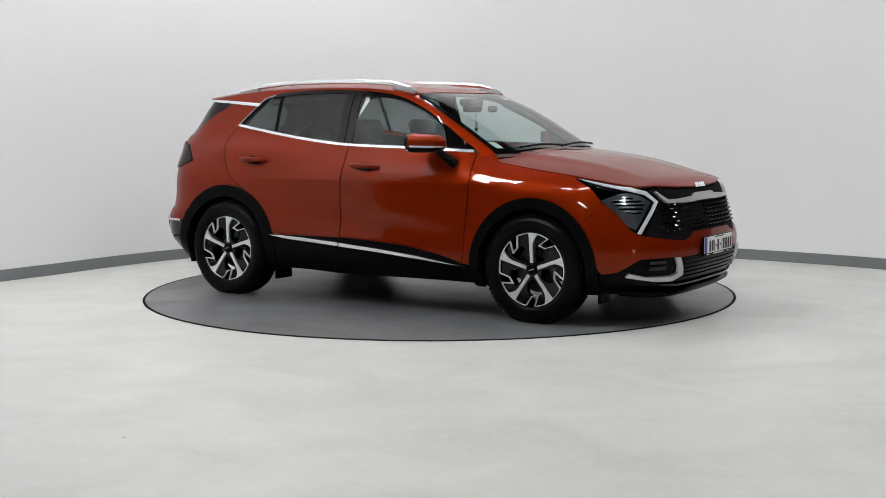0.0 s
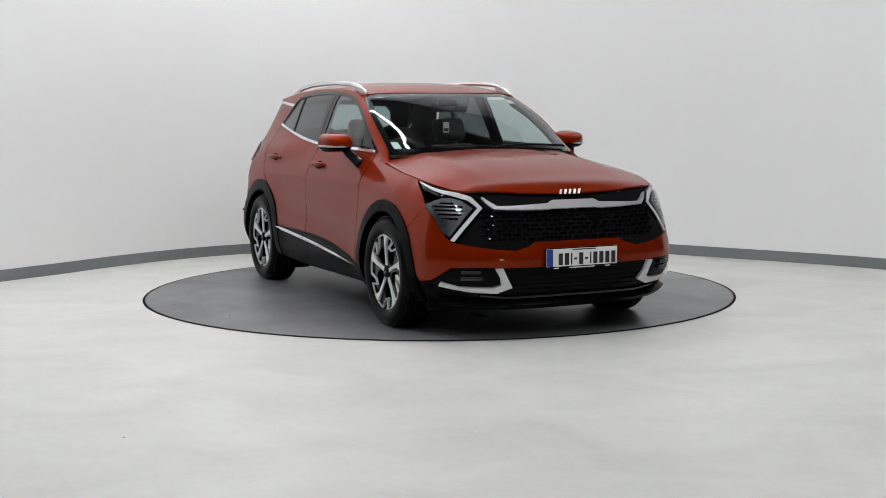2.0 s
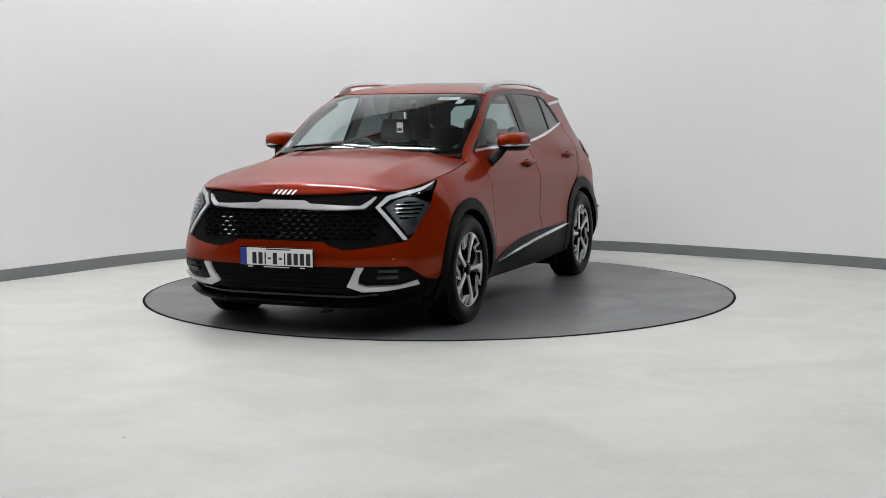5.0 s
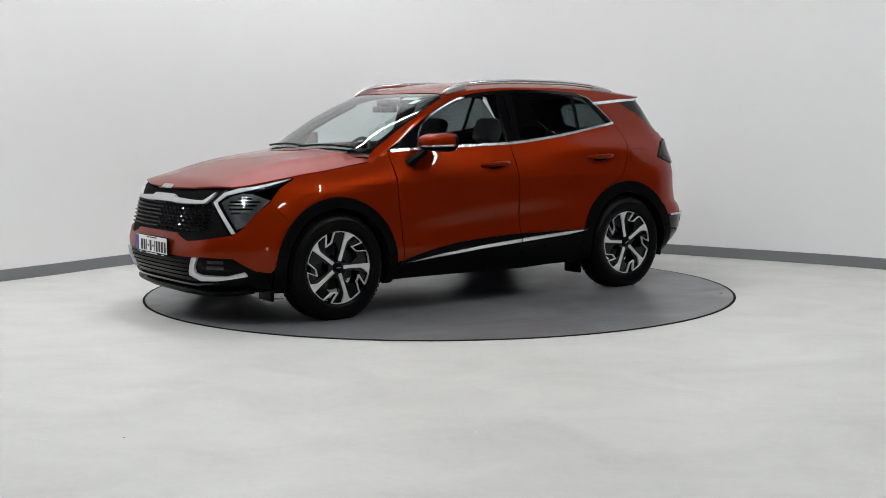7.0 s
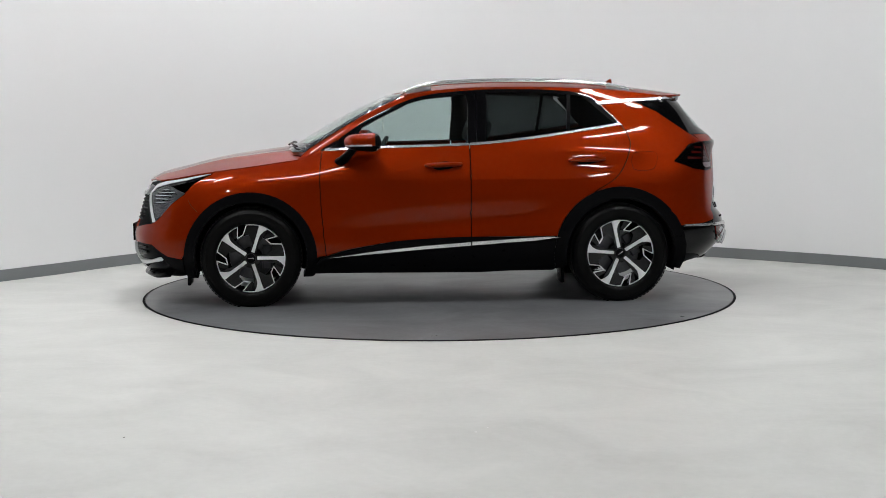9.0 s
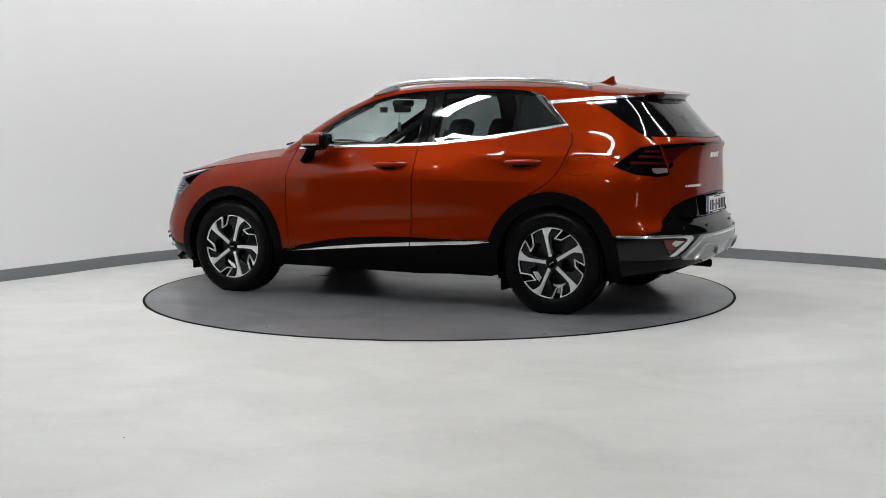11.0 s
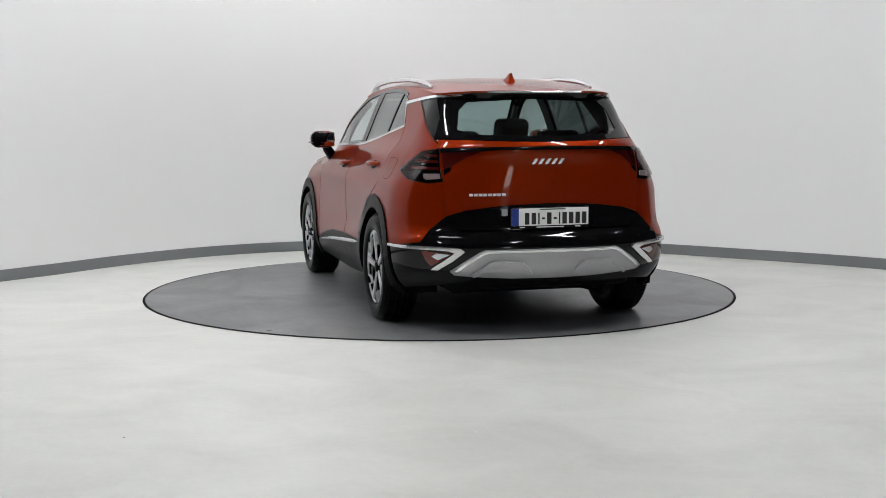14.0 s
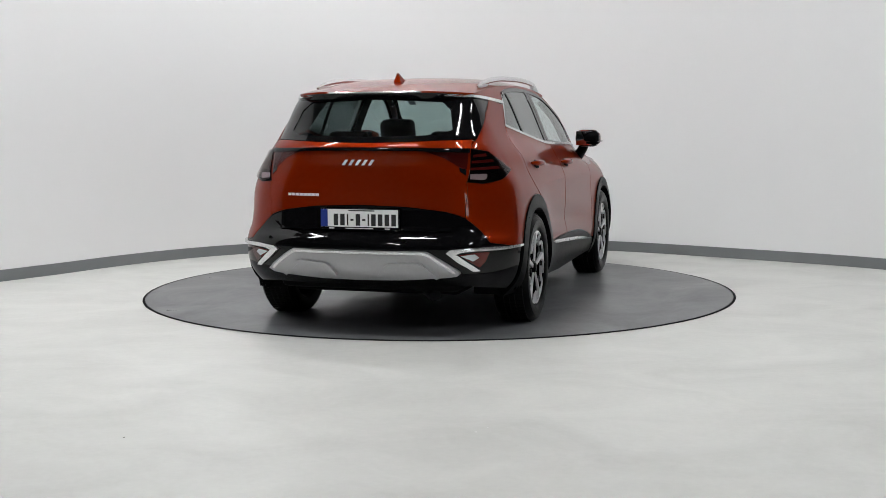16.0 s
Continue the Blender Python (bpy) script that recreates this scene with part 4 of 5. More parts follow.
def build_front():
    grille_low = [(0.0, 0.598), F(0.30, 0.598), F(0.335, 0.575), F(0.43, 0.549), F(0.55, 0.560), F(0.735, 0.592)]
    o = [(0.0, 0.872), F(0.20, 0.875), F(0.36, 0.883), F(0.50, 0.892), F(0.60, 0.900), F(0.635, 0.885), F(0.585, 0.806), F(0.745, 0.600)] + grille_low[::-1]
    grille = patch("grille", LOWER, o, DARK, car, 0, gap=0, lip=0, proud=-0.014)
    # faceted hooks of the grille mesh
    for row in range(7):
        z = 0.618 + 0.0265 * row
        bm = bmesh.new()
        ymax = 0.62 - abs(z - 0.70) * 0.3
        for k in range(-10, 11):
            y = (k + 0.5 * (row % 2)) * 0.062
            if abs(y) > ymax or (z < 0.61 and abs(y) < 0.3):
                continue
            sx = LOWER.at(*F(abs(y), z))
            way = 1 if y >= 0 else -1
            tip = bm.verts.new((sx.x - 0.001, y + way * 0.016, z + 0.003))
            ring = [bm.verts.new((LOWER.at(*F(abs(y + way * u), z)).x - 0.013, y + way * u, z + v)) for u, v in ((-0.026, -0.008), (0.018, -0.010), (0.029, 0.004), (0.020, 0.011), (-0.018, 0.007))]
            for a, b in zip(ring, ring[1:] + ring[:1]):
                bm.faces.new((a, b, tip))
        bmesh.ops.recalc_face_normals(bm, faces=bm.faces[:])
        part("grille_bar", bm, BLACK_GLOSS, grille, smooth=False)
    # satin bar with its centre block
    o = [(0.0, 0.841), F(0.145, 0.841), F(0.165, 0.834), F(0.180, 0.823), F(0.40, 0.814), F(0.505, 0.813), F(0.545, 0.838), F(0.578, 0.866), F(0.588, 0.866), F(0.566, 0.828), F(0.530, 0.796), F(0.35, 0.788), F(0.175, 0.787), F(0.160, 0.792), (0.0, 0.792)]
    patch("grille_trim", LOWER, o, SATIN, car, 0, gap=0, lip=0.02, proud=0.008, label="satin silver bar across the grille")
    emblem("front_emblem", car, (2.130, 0.0, 0.892), 1, 0.165, 0.028, -0.7)
    for side in (1, -1):
        rim = [S(x, hood_rim(x)) for x in np.linspace(1.60, 1.97, 10)]
        # lamp housing, light guide, inner parts and lens
        o = rim + [F(0.625, 0.885), F(0.600, 0.850), F(0.574, 0.806), F(0.745, 0.598), F(0.775, 0.604), S(1.985, 0.640), S(1.90, 0.735), S(1.79, 0.818), S(1.86, 0.846), S(1.90, 0.866), S(1.72, hood_rim(1.72) - 0.032)]
        lamp = patch("headlight", LOWER, o, BLACK_GLOSS, car, side, gap=0.001, lip=0.03, proud=-0.006, label="slim angular headlight with boomerang light guide")
        o = [S(x, hood_rim(x) - 0.006) for x in np.linspace(1.62, 1.95, 8)] + [F(0.640, 0.872), F(0.592, 0.806), F(0.764, 0.606), F(0.782, 0.612), F(0.619, 0.806), F(0.662, 0.852)] + [S(1.94, hood_rim(1.94) - 0.027), S(1.80, hood_rim(1.80) - 0.020), S(1.70, hood_rim(1.70) - 0.014)]
        patch("light_guide", LOWER, o, DRL, lamp, side, gap=0, lip=0.006, proud=0.000, label="white boomerang light guide")
        o = [F(0.645, 0.806), F(0.695, 0.850), F(0.745, 0.866), S(1.90, 0.862), S(1.80, 0.818), S(1.90, 0.742), S(1.975, 0.655), F(0.782, 0.632)]
        patch("reflector_bowl", LOWER, o, LAMP_BOWL, lamp, side, gap=0.002, lip=0.001, proud=-0.003)
        for k, z in enumerate((0.842, 0.822, 0.800, 0.776, 0.750)):
            y0 = 0.70 if z > 0.83 else 0.655 + (0.800 - z) * 0.75 if z < 0.80 else 0.66
            x1 = 1.86 if z > 0.83 else 1.82 + (0.82 - z) * 1.1
            q = [F(y0 + 0.04, z), S(x1 + 0.06, z), S(x1 + 0.06, z - 0.005), F(y0 + 0.04, z - 0.005)]
            patch("lamp_fin", LOWER, q, CHROME, lamp, side, gap=0, lip=0.006, proud=0.0015)
            q = [F(y0 + 0.035, z - 0.0055), S(x1 + 0.05, z - 0.0055), S(x1 + 0.045, z - 0.0165), F(y0 + 0.035, z - 0.0165)]
            patch("lamp_slot", LOWER, q, BLACK_GLOSS, lamp, side, gap=0, lip=0.002, proud=-0.001)
        q = [F(0.77, 0.74), F(0.81, 0.74), F(0.815, 0.69), F(0.79, 0.68)]
        patch("lamp_projector", LOWER, q, STEEL, lamp, side, gap=0.002, lip=0.01, proud=0.001)
        o = [F(0.640, 0.806), F(0.69, 0.856), F(0.745, 0.872), S(1.90, 0.867), S(1.79, 0.818), S(1.90, 0.735), S(1.98, 0.645), F(0.782, 0.62)]
        patch("lamp_lens", LOWER, o, LENS, lamp, side, gap=0.001, lip=0, proud=0.006)
        # fog lamp corner
        o = [F(0.515, 0.446), F(0.490, 0.395), F(0.446, 0.330), F(0.530, 0.296), F(0.66, 0.303), S(1.97, 0.338), S(1.99, 0.360), F(0.74, 0.333), F(0.560, 0.330), F(0.518, 0.348), F(0.530, 0.39), F(0.562, 0.446)]
        fog = patch("fog_lamp_trim", LOWER, o, SATIN, car, side, gap=0, lip=0.02, proud=0.014, label="silver corner trim round the fog lamp")
        for y0, y1, z0, z1 in ((0.64, 0.74, 0.415, 0.432), (0.63, 0.74, 0.378, 0.398)):
            patch("fog_lamp", LOWER, [F(y0, z0), F(y1, z0), F(y1, z1), F(y0, z1)], LAMP_GREY, fog, side, gap=0, lip=0.008, proud=0.012)
            for k in range(3):
                ya = y0 + 0.008 + k * 0.032
                patch("fog_lamp_glass", LOWER, [F(ya, z0 + 0.003), F(ya + 0.026, z0 + 0.003), F(ya + 0.026, z1 - 0.003), F(ya, z1 - 0.003)], LAMP_GREY, fog, side, gap=0, lip=0.002, proud=0.0135)
    # painted bumper
    o = grille_low + [F(0.76, 0.596), F(0.778, 0.603), S(1.99, 0.640), S(1.905, 0.735), S(1.795, 0.815), S(1.765, 0.74)]
    o += [S(HUB_X + ARCH_F * math.cos(radians(a)), HUB_Z + ARCH_F * math.sin(radians(a))) for a in np.linspace(42, 4, 9)]
    o += [S(1.835, 0.350), S(1.93, 0.365), F(0.79, 0.448), F(0.60, 0.452), F(0.50, 0.446), F(0.243, 0.446), (0.0, 0.446)]
    bumper = patch("front_bumper", LOWER, o, PAINT, car, 0, gap=0.001)
    # black lower part with the intake slats
    o = [(0.0, 0.444), F(0.50, 0.444), F(0.60, 0.450), F(0.79, 0.446), S(1.93, 0.363), S(1.82, 0.345), S(1.80, 0.225), F(0.80, 0.212), F(0.5, 0.205), (0.0, 0.200)]
    low = patch("lower_bumper", LOWER, o, BLACK_LOW, car, 0, gap=0.001, lip=0.05, proud=-0.004)
    for k in range(5):
        z = 0.300 + 0.029 * k
        patch("intake_slat", LOWER, [(0.0, z), F(0.43 + 0.012 * k, z), F(0.43 + 0.012 * k, z + 0.010), (0.0, z + 0.010)], BLACK_LOW, low, 0, gap=0, lip=0.006, proud=0.002)
    patch("lip_strip", LOWER, [(0.0, 0.272), F(0.45, 0.270), F(0.62, 0.285), F(0.62, 0.275), F(0.45, 0.256), (0.0, 0.258)], BLACK_GLOSS, low, 0, gap=0, lip=0.012, proud=0.010)
    patch("splitter", LOWER, [(0.0, 0.236), F(0.45, 0.234), F(0.66, 0.246), F(0.80, 0.262), F(0.80, 0.238), F(0.62, 0.218), F(0.42, 0.206), (0.0, 0.206)], BLACK_LOW, low, 0, gap=0, lip=0.05, proud=0.035, label="black lip under the front bumper")
    plate("number_plate", car, 2.262, 0.499, 0.505, 0.108, 1, -1)
    bm = bmesh.new()
    box(bm, 0.98, 1.98, -0.52, 0.52, 0.26, 0.86, 0.03)
    box(bm, 1.9, 2.09, -0.62, 0.62, 0.30, 0.60, 0.03)
    part("engine_block", bm, DARK, car)


# ---- rear end ----
D_EDGE = [(-1.92, 1.212), (-1.84, 1.262), (-1.69, 1.360), (-1.54, 1.440), (-1.49, 1.462)]


def build_rear():
    # tailgate skin
    o = [(3.0, 1.196), A(0.25, 1.202), A(0.50, 1.211), A(0.648, 1.212), A(0.650, 1.185), A(0.646, 0.955), A(0.640, 0.800), A(0.642, 0.738), A(0.60, 0.755), A(0.531, 0.776), A(0.30, 0.805), (3.0, 0.816)]
    gate = patch("tailgate", LOWER, o, PAINT, car, 0, lip=0.004)
    patch("tailgate_lining", LOWER, o, CABIN, gate, 0, gap=0.0, lip=0, proud=-0.006)
    patch("light_bar", LOWER, [(3.0, 1.166), A(0.30, 1.164), A(0.646, 1.156), A(0.646, 1.132), A(0.30, 1.148), (3.0, 1.150)], BLACK_GLOSS, gate, 0, gap=0, lip=0.008, proud=0.010, label="thin gloss black light bar")
    # window and its black surround
    wing = [U(x, z + 0.004) for x, z in D_EDGE]
    o = [(3.0, 1.472), A(0.44, 1.452), A(0.50, 1.40), A(0.535, 1.28), A(0.47, 1.248), (3.0, 1.234), (3.0, 1.202), A(0.25, 1.207), A(0.50, 1.216), A(0.64, 1.218)] + wing + [U(-1.74, 1.476), U(-1.90, 1.492), A(0.3, 1.496), (3.0, 1.497)]
    patch("rear_window_surround", UPPER, o, BLACK_GLOSS, gate, 0, gap=0.001, lip=0.01, proud=-0.004)
    o = [(3.0, 1.476), A(0.45, 1.456), A(0.51, 1.40), A(0.545, 1.275), A(0.47, 1.244), (3.0, 1.230)]
    patch("rear_window", UPPER, o, REAR_GLASS, gate, 0, gap=0, lip=0, proud=-0.008)
    # spoiler underside, chrome edge, brake light
    bm = bmesh.new()
    ys = np.linspace(-0.56, 0.56, 17)
    rows = []
    for y in ys:
        xe = -1.957 + 0.20 * (abs(y) / 0.56) ** 3.2
        zr = roof_z(xe, y) - 0.012
        xg = UPPER.at(*UPPER.aft(abs(y), 1.47)).x
        rows.append([bm.verts.new((xe, y, zr)), bm.verts.new((xe + 0.004, y, zr - 0.012)), bm.verts.new((xg - 0.004, y, 1.468)), bm.verts.new((xg + 0.12, y, 1.475)), bm.verts.new((xe + 0.10, y, zr + 0.004))])
    for p, q in zip(rows, rows[1:]):
        for k in range(5):
            bm.faces.new((p[k], p[(k + 1) % 5], q[(k + 1) % 5], q[k]))
    bm.faces.new(rows[0])
    bm.faces.new(rows[-1][::-1])
    bmesh.ops.recalc_face_normals(bm, faces=bm.faces[:])
    sp = part("spoiler", bm, BLACK_GLOSS, car, "gloss black underside of the roof spoiler")
    bm = bmesh.new()
    sweep(bm, [(-1.962 + 0.20 * (abs(y) / 0.56) ** 3.2, y, roof_z(-1.957 + 0.20 * (abs(y) / 0.56) ** 3.2, y) - 0.008) for y in ys], 0.0065, 6)
    part("spoiler_trim", bm, CHROME, sp)
    for side in (1, -1):
        # tail lamp on the corner and its inner half on the tailgate
        o = [A(0.652, 1.158)] + line(LOWER, [(-2.00, 1.150), (-1.90, 1.136), (-1.83, 1.080), (-1.752, 1.018), (-1.80, 1.001), (-1.90, 0.968)]) + [A(0.735, 0.948), A(0.652, 0.958)]
        lamp = patch("tail_light", LOWER, o, BLACK_GLOSS, car, side, gap=0.001, lip=0.01, proud=0.006, label="smoked dark red tail lamp")
        for z, y0, x1, m in ((1.118, 0.665, -1.93, RED_DARK), (1.082, 0.662, -1.90, RED_DARK), (1.040, 0.662, -1.86, RED_DARK)):
            q = [A(y0, z), S(x1, z + 0.006), S(x1, z - 0.012), A(y0, z - 0.016)]
            patch("lamp_guide", LOWER, q, m, lamp, side, gap=0, lip=0.003, proud=0.009)
        q = [A(0.662, 1.002), A(0.745, 1.000), S(-1.99, 0.992), S(-2.00, 0.975), A(0.735, 0.964), A(0.662, 0.972)]
        patch("reversing_lamp", LOWER, q, DRL, lamp, side, gap=0, lip=0.003, proud=0.009, label="white reversing lamp")
        patch("lamp_lens", LOWER, o, LENS_SMOKE, lamp, side, gap=0.003, lip=0, proud=0.014)
        o = [A(0.640, 1.136), A(0.40, 1.146), A(0.43, 1.136), A(0.52, 1.100), A(0.60, 1.045), A(0.640, 1.030)]
        inner = patch("inner_tail_light", LOWER, o, RED_DARK, car, side, gap=0.001, lip=0.006, proud=0.005, label="dark red lamp half on the tailgate")
        patch("lamp_lens", LOWER, o, LENS_SMOKE, inner, side, gap=0.004, lip=0, proud=0.010)
        q = [A(0.640, 1.030), A(0.60, 1.045), A(0.605, 1.020), A(0.640, 0.995)]
        patch("lamp_corner", LOWER, q, BLACK_GLOSS, inner, side, gap=0, lip=0.004, proud=0.004)
        # chrome hook and red fog lamp in the bumper corner
        o = line(LOWER, [(-1.81, 0.560), (-2.00, 0.560)]) + [A(0.70, 0.560), A(0.575, 0.550), A(0.548, 0.530), A(0.62, 0.470), A(0.695, 0.420), A(0.735, 0.422), A(0.68, 0.465), A(0.606, 0.522), A(0.64, 0.535), A(0.72, 0.540)] + line(LOWER, [(-1.98, 0.543), (-1.81, 0.545)])
        hook = patch("bumper_chrome", LOWER, o, CHROME, car, side, gap=0, lip=0.02, proud=0.016, label="hooked chrome trim on the rear bumper")
        o = [A(0.625, 0.518), A(0.72, 0.530), A(0.790, 0.532), A(0.765, 0.47), A(0.735, 0.438), A(0.69, 0.468)]
        patch("rear_fog_lamp", LOWER, o, RED_DARK, hook, side, gap=0.002, lip=0.01, proud=0.006)
        o = [A(0.632, 0.512), A(0.71, 0.522), A(0.735, 0.50), A(0.70, 0.478)]
        patch("fog_lamp_glass", LOWER, o, DRL, hook, side, gap=0.002, lip=0.002, proud=0.009)
    # gloss black bumper and silver skid plate
    o = [(3.0, 0.812), A(0.30, 0.801), A(0.531, 0.772), A(0.642, 0.732), A(0.735, 0.651), A(0.795, 0.581)] + line(LOWER, [(-1.95, 0.558), (-1.79, 0.548)])
    o += [S(-HUB_X + ARCH_R * math.cos(radians(a)), HUB_Z + ARCH_R * math.sin(radians(a))) for a in np.linspace(157, 188, 6)]
    o += [S(-1.83, 0.275), A(0.78, 0.290), A(0.60, 0.310), (3.0, 0.310)]
    patch("rear_bumper", LOWER, o, BLACK_GLOSS, car, 0, gap=0.001, lip=0.05, proud=-0.002)
    o = [(3.0, 0.541), A(0.43, 0.541), A(0.455, 0.530), A(0.628, 0.412), A(0.60, 0.392), A(0.55, 0.386), A(0.25, 0.366), (3.0, 0.362)]
    skid = patch("skid_plate", LOWER, o, SILVER, car, 0, gap=0, lip=0.03, proud=0.016, label="silver painted skid plate")
    patch("skid_edge", LOWER, [(3.0, 0.536), A(0.42, 0.536), A(0.45, 0.524), A(0.60, 0.418), A(0.585, 0.412), A(0.437, 0.512), A(0.41, 0.522), (3.0, 0.522)], CHROME, skid, 0, gap=0, lip=0.006, proud=0.020)
    for side in (1, -1):
        o = [A(0.13, 0.405), A(0.165, 0.442), A(0.20, 0.466), A(0.36, 0.478), A(0.40, 0.470), A(0.46, 0.425), A(0.50, 0.400), A(0.485, 0.392), A(0.43, 0.428), A(0.385, 0.455), A(0.36, 0.460), A(0.21, 0.450), A(0.185, 0.435), A(0.16, 0.405)]
        patch("skid_rib", LOWER, o, SILVER, skid, side, gap=0, lip=0.03, proud=0.042)
    # recess line, plate, emblem and lettering bars
    patch("recess_edge", LOWER, [(3.0, 0.664), A(0.55, 0.664), A(0.60, 0.70), A(0.607, 0.70), A(0.56, 0.655), (3.0, 0.655)], BLACK_GLOSS, car, 0, gap=0, lip=0.012, proud=0.012)
    plate("number_plate", car, -2.224, 0.735, 0.505, 0.108, -1, 1)
    emblem("rear_emblem", gate, (-2.212, 0.0, 1.077), -1, 0.215, 0.034)
    bm = bmesh.new()
    for k in range(8):
        y = 0.502 - 0.0285 * k
        xx = LOWER.at(*A(y, 0.874)).x
        box(bm, xx - 0.006, xx + 0.002, y - 0.0225, y, 0.866, 0.882)
    part("model_name_bar", bm, EMBLEM, gate, "row of small chrome bars")
    for y in (0.30, -0.30, 0.62, -0.62):
        bm = bmesh.new()
        p = LOWER.at(*A(abs(y), 0.60))
        bmesh.ops.create_cone(bm, cap_ends=True, segments=16, radius1=0.010, radius2=0.009, depth=0.006, matrix=Matrix.Translation((p.x - 0.002, y, 0.60)) @ Matrix.Rotation(radians(90), 4, "Y"))
        part("parking_sensor", bm, BLACK_TRIM, car)
    bm = bmesh.new()
    box(bm, -2.08, -1.78, -0.60, 0.60, 0.27, 0.55, 0.04)
    box(bm, -2.09, -1.98, -0.50, 0.50, 0.5, 1.12, 0.02)
    part("rear_structure", bm, DARK, car)
    bm = bmesh.new()
    sweep(bm, [(-1.2, -0.30, 0.24), (-1.7, -0.34, 0.25), (-1.95, -0.36, 0.26), (-2.08, -0.44, 0.245)], 0.045, 12, 0.7)
    part("exhaust", bm, DARK, car)


# ---- roof, mirrors, handles, wipers ----
def build_details():
    for side in (1, -1):
        f = spline((0.235, 1.520), (0.17, 1.556), (0.05, 1.586), (-0.15, 1.605), (-0.5, 1.616), (-0.9, 1.612), (-1.2, 1.594), (-1.42, 1.566), (-1.50, 1.548))
        pts, rad = [], []
        for x in np.linspace(0.235, -1.50, 40):
            pts.append((x, side * (0.590 - 0.03 * clamp((-x - 0.3) / 1.2)), f(x)))
            e = min(clamp((0.235 - x) / 0.22), clamp((x + 1.5) / 0.2))
            rad.append(0.006 + 0.012 * e)
        bm = bmesh.new()
        sweep(bm, pts, rad, 12, 1.0)
        part("roof_rail", bm, CHROME, car, "satin silver roof rail")
        for x0, x1 in ((0.20, 0.02), (-1.30, -1.47)):
            bm = bmesh.new()
            sweep(bm, [(x, side * (0.590 - 0.03 * clamp((-x - 0.3) / 1.2)), f(x) - 0.020) for x in np.linspace(x0, x1, 6)], 0.014, 8, 1.6)
            part("rail_foot", bm, SILVER, car)
        # door mirror: cap, black base, arm, indicator, glass
        bm = bmesh.new()
        box(bm, 0.435, 0.665, side * 0.945 - 0.105, side * 0.945 + 0.105, 1.102, 1.248, 0.058)
        for v in bm.verts:
            k = (v.co.x - 0.435) / 0.23
            v.co.z = 1.172 + (v.co.z - 1.172) * (1 - 0.30 * k)
            v.co.y = side * 0.945 + (v.co.y - side * 0.945) * (1 - 0.16 * k) + side * 0.0
            v.co.x -= 0.05 * clamp((abs(v.co.y) - 0.93) / 0.12)
        low = bm.copy()
        bmesh.ops.bisect_plane(bm, geom=bm.verts[:] + bm.edges[:] + bm.faces[:], plane_co=(0, 0, 1.150), plane_no=(0, 0, 1), clear_inner=True)
        bmesh.ops.bisect_plane(low, geom=low.verts[:] + low.edges[:] + low.faces[:], plane_co=(0, 0, 1.148), plane_no=(0, 0, 1), clear_outer=True)
        back = bm.copy()
        bmesh.ops.bisect_plane(bm, geom=bm.verts[:] + bm.edges[:] + bm.faces[:], plane_co=(0.447, 0, 0), plane_no=(1, 0, 0), clear_inner=True)
        bmesh.ops.bisect_plane(back, geom=back.verts[:] + back.edges[:] + back.faces[:], plane_co=(0.446, 0, 0), plane_no=(1, 0, 0), clear_outer=True)
        mirror = part("door_mirror", bm, PAINT, car, "orange door mirror with black base")
        part("mirror_base", low, BLACK_TRIM, mirror)
        part("mirror_bezel", back, BLACK_TRIM, mirror)
        bm = bmesh.new()
        sweep(bm, [(0.60, side * 0.90, 1.125), (0.635, side * 0.875, 1.085), (0.67, side * 0.845, 1.050), (0.69, side * 0.825, 1.030)], [0.04, 0.045, 0.05, 0.06], 12, 0.6)
        part("mirror_arm", bm, BLACK_TRIM, mirror)
        bm = bmesh.new()
        sweep(bm, [(0.652, side * 0.90, 1.150), (0.645, side * 0.96, 1.150), (0.61, side * 1.02, 1.150), (0.54, side * 1.048, 1.152), (0.47, side * 1.05, 1.153)], 0.007, 8)
        part("mirror_indicator", bm, SILVER, mirror)
        bm = bmesh.new()
        box(bm, 0.428, 0.434, side * 0.945 - 0.085, side * 0.945 + 0.085, 1.120, 1.230, 0.0025)
        part("mirror_glass", bm, MIRROR, mirror)
        # handles, each on a flat dark patch painted for the shade in its cup
        for x0, x1, z0, z1 in ((0.085, -0.185, 1.004, 1.012), (-0.965, -1.235, 1.034, 1.042)):
            xm = (x0 + x1) / 2
            shade_outline = curve([(xm + 0.085, z0 - 0.006), (xm + 0.045, z0 + 0.018), (xm - 0.02, z1 + 0.018), (xm - 0.07, z1 + 0.004), (xm - 0.065, z1 - 0.026), (xm, z1 - 0.040), (xm + 0.06, z0 - 0.030), (xm + 0.085, z0 - 0.006)], 3)
            patch("handle_cup_shade", LOWER, on(LOWER, shade_outline), DARK, car, side, gap=0, lip=0.001, proud=0.001)
            bm = bmesh.new()
            pts, rad = [], []
            for k in np.linspace(0, 1, 13):
                x = x0 + (x1 - x0) * k
                z = z0 + (z1 - z0) * k
                bow = 0.032 * (1 - abs(2 * k - 1) ** 3.0)
                pts.append((x, side * (half_width(x, z) + 0.002 + bow), z))
                rad.append(0.009 + 0.010 * (1 - abs(2 * k - 1) ** 4))
            sweep(bm, pts, rad, 10, 1.0)
            part("door_handle", bm, PAINT, car)
    # aerial fin
    bm = bmesh.new()
    f = [(-1.30, 0.0), (-1.35, 0.012), (-1.40, 0.032), (-1.44, 0.058), (-1.458, 0.062), (-1.460, 0.03), (-1.475, 0.0)]
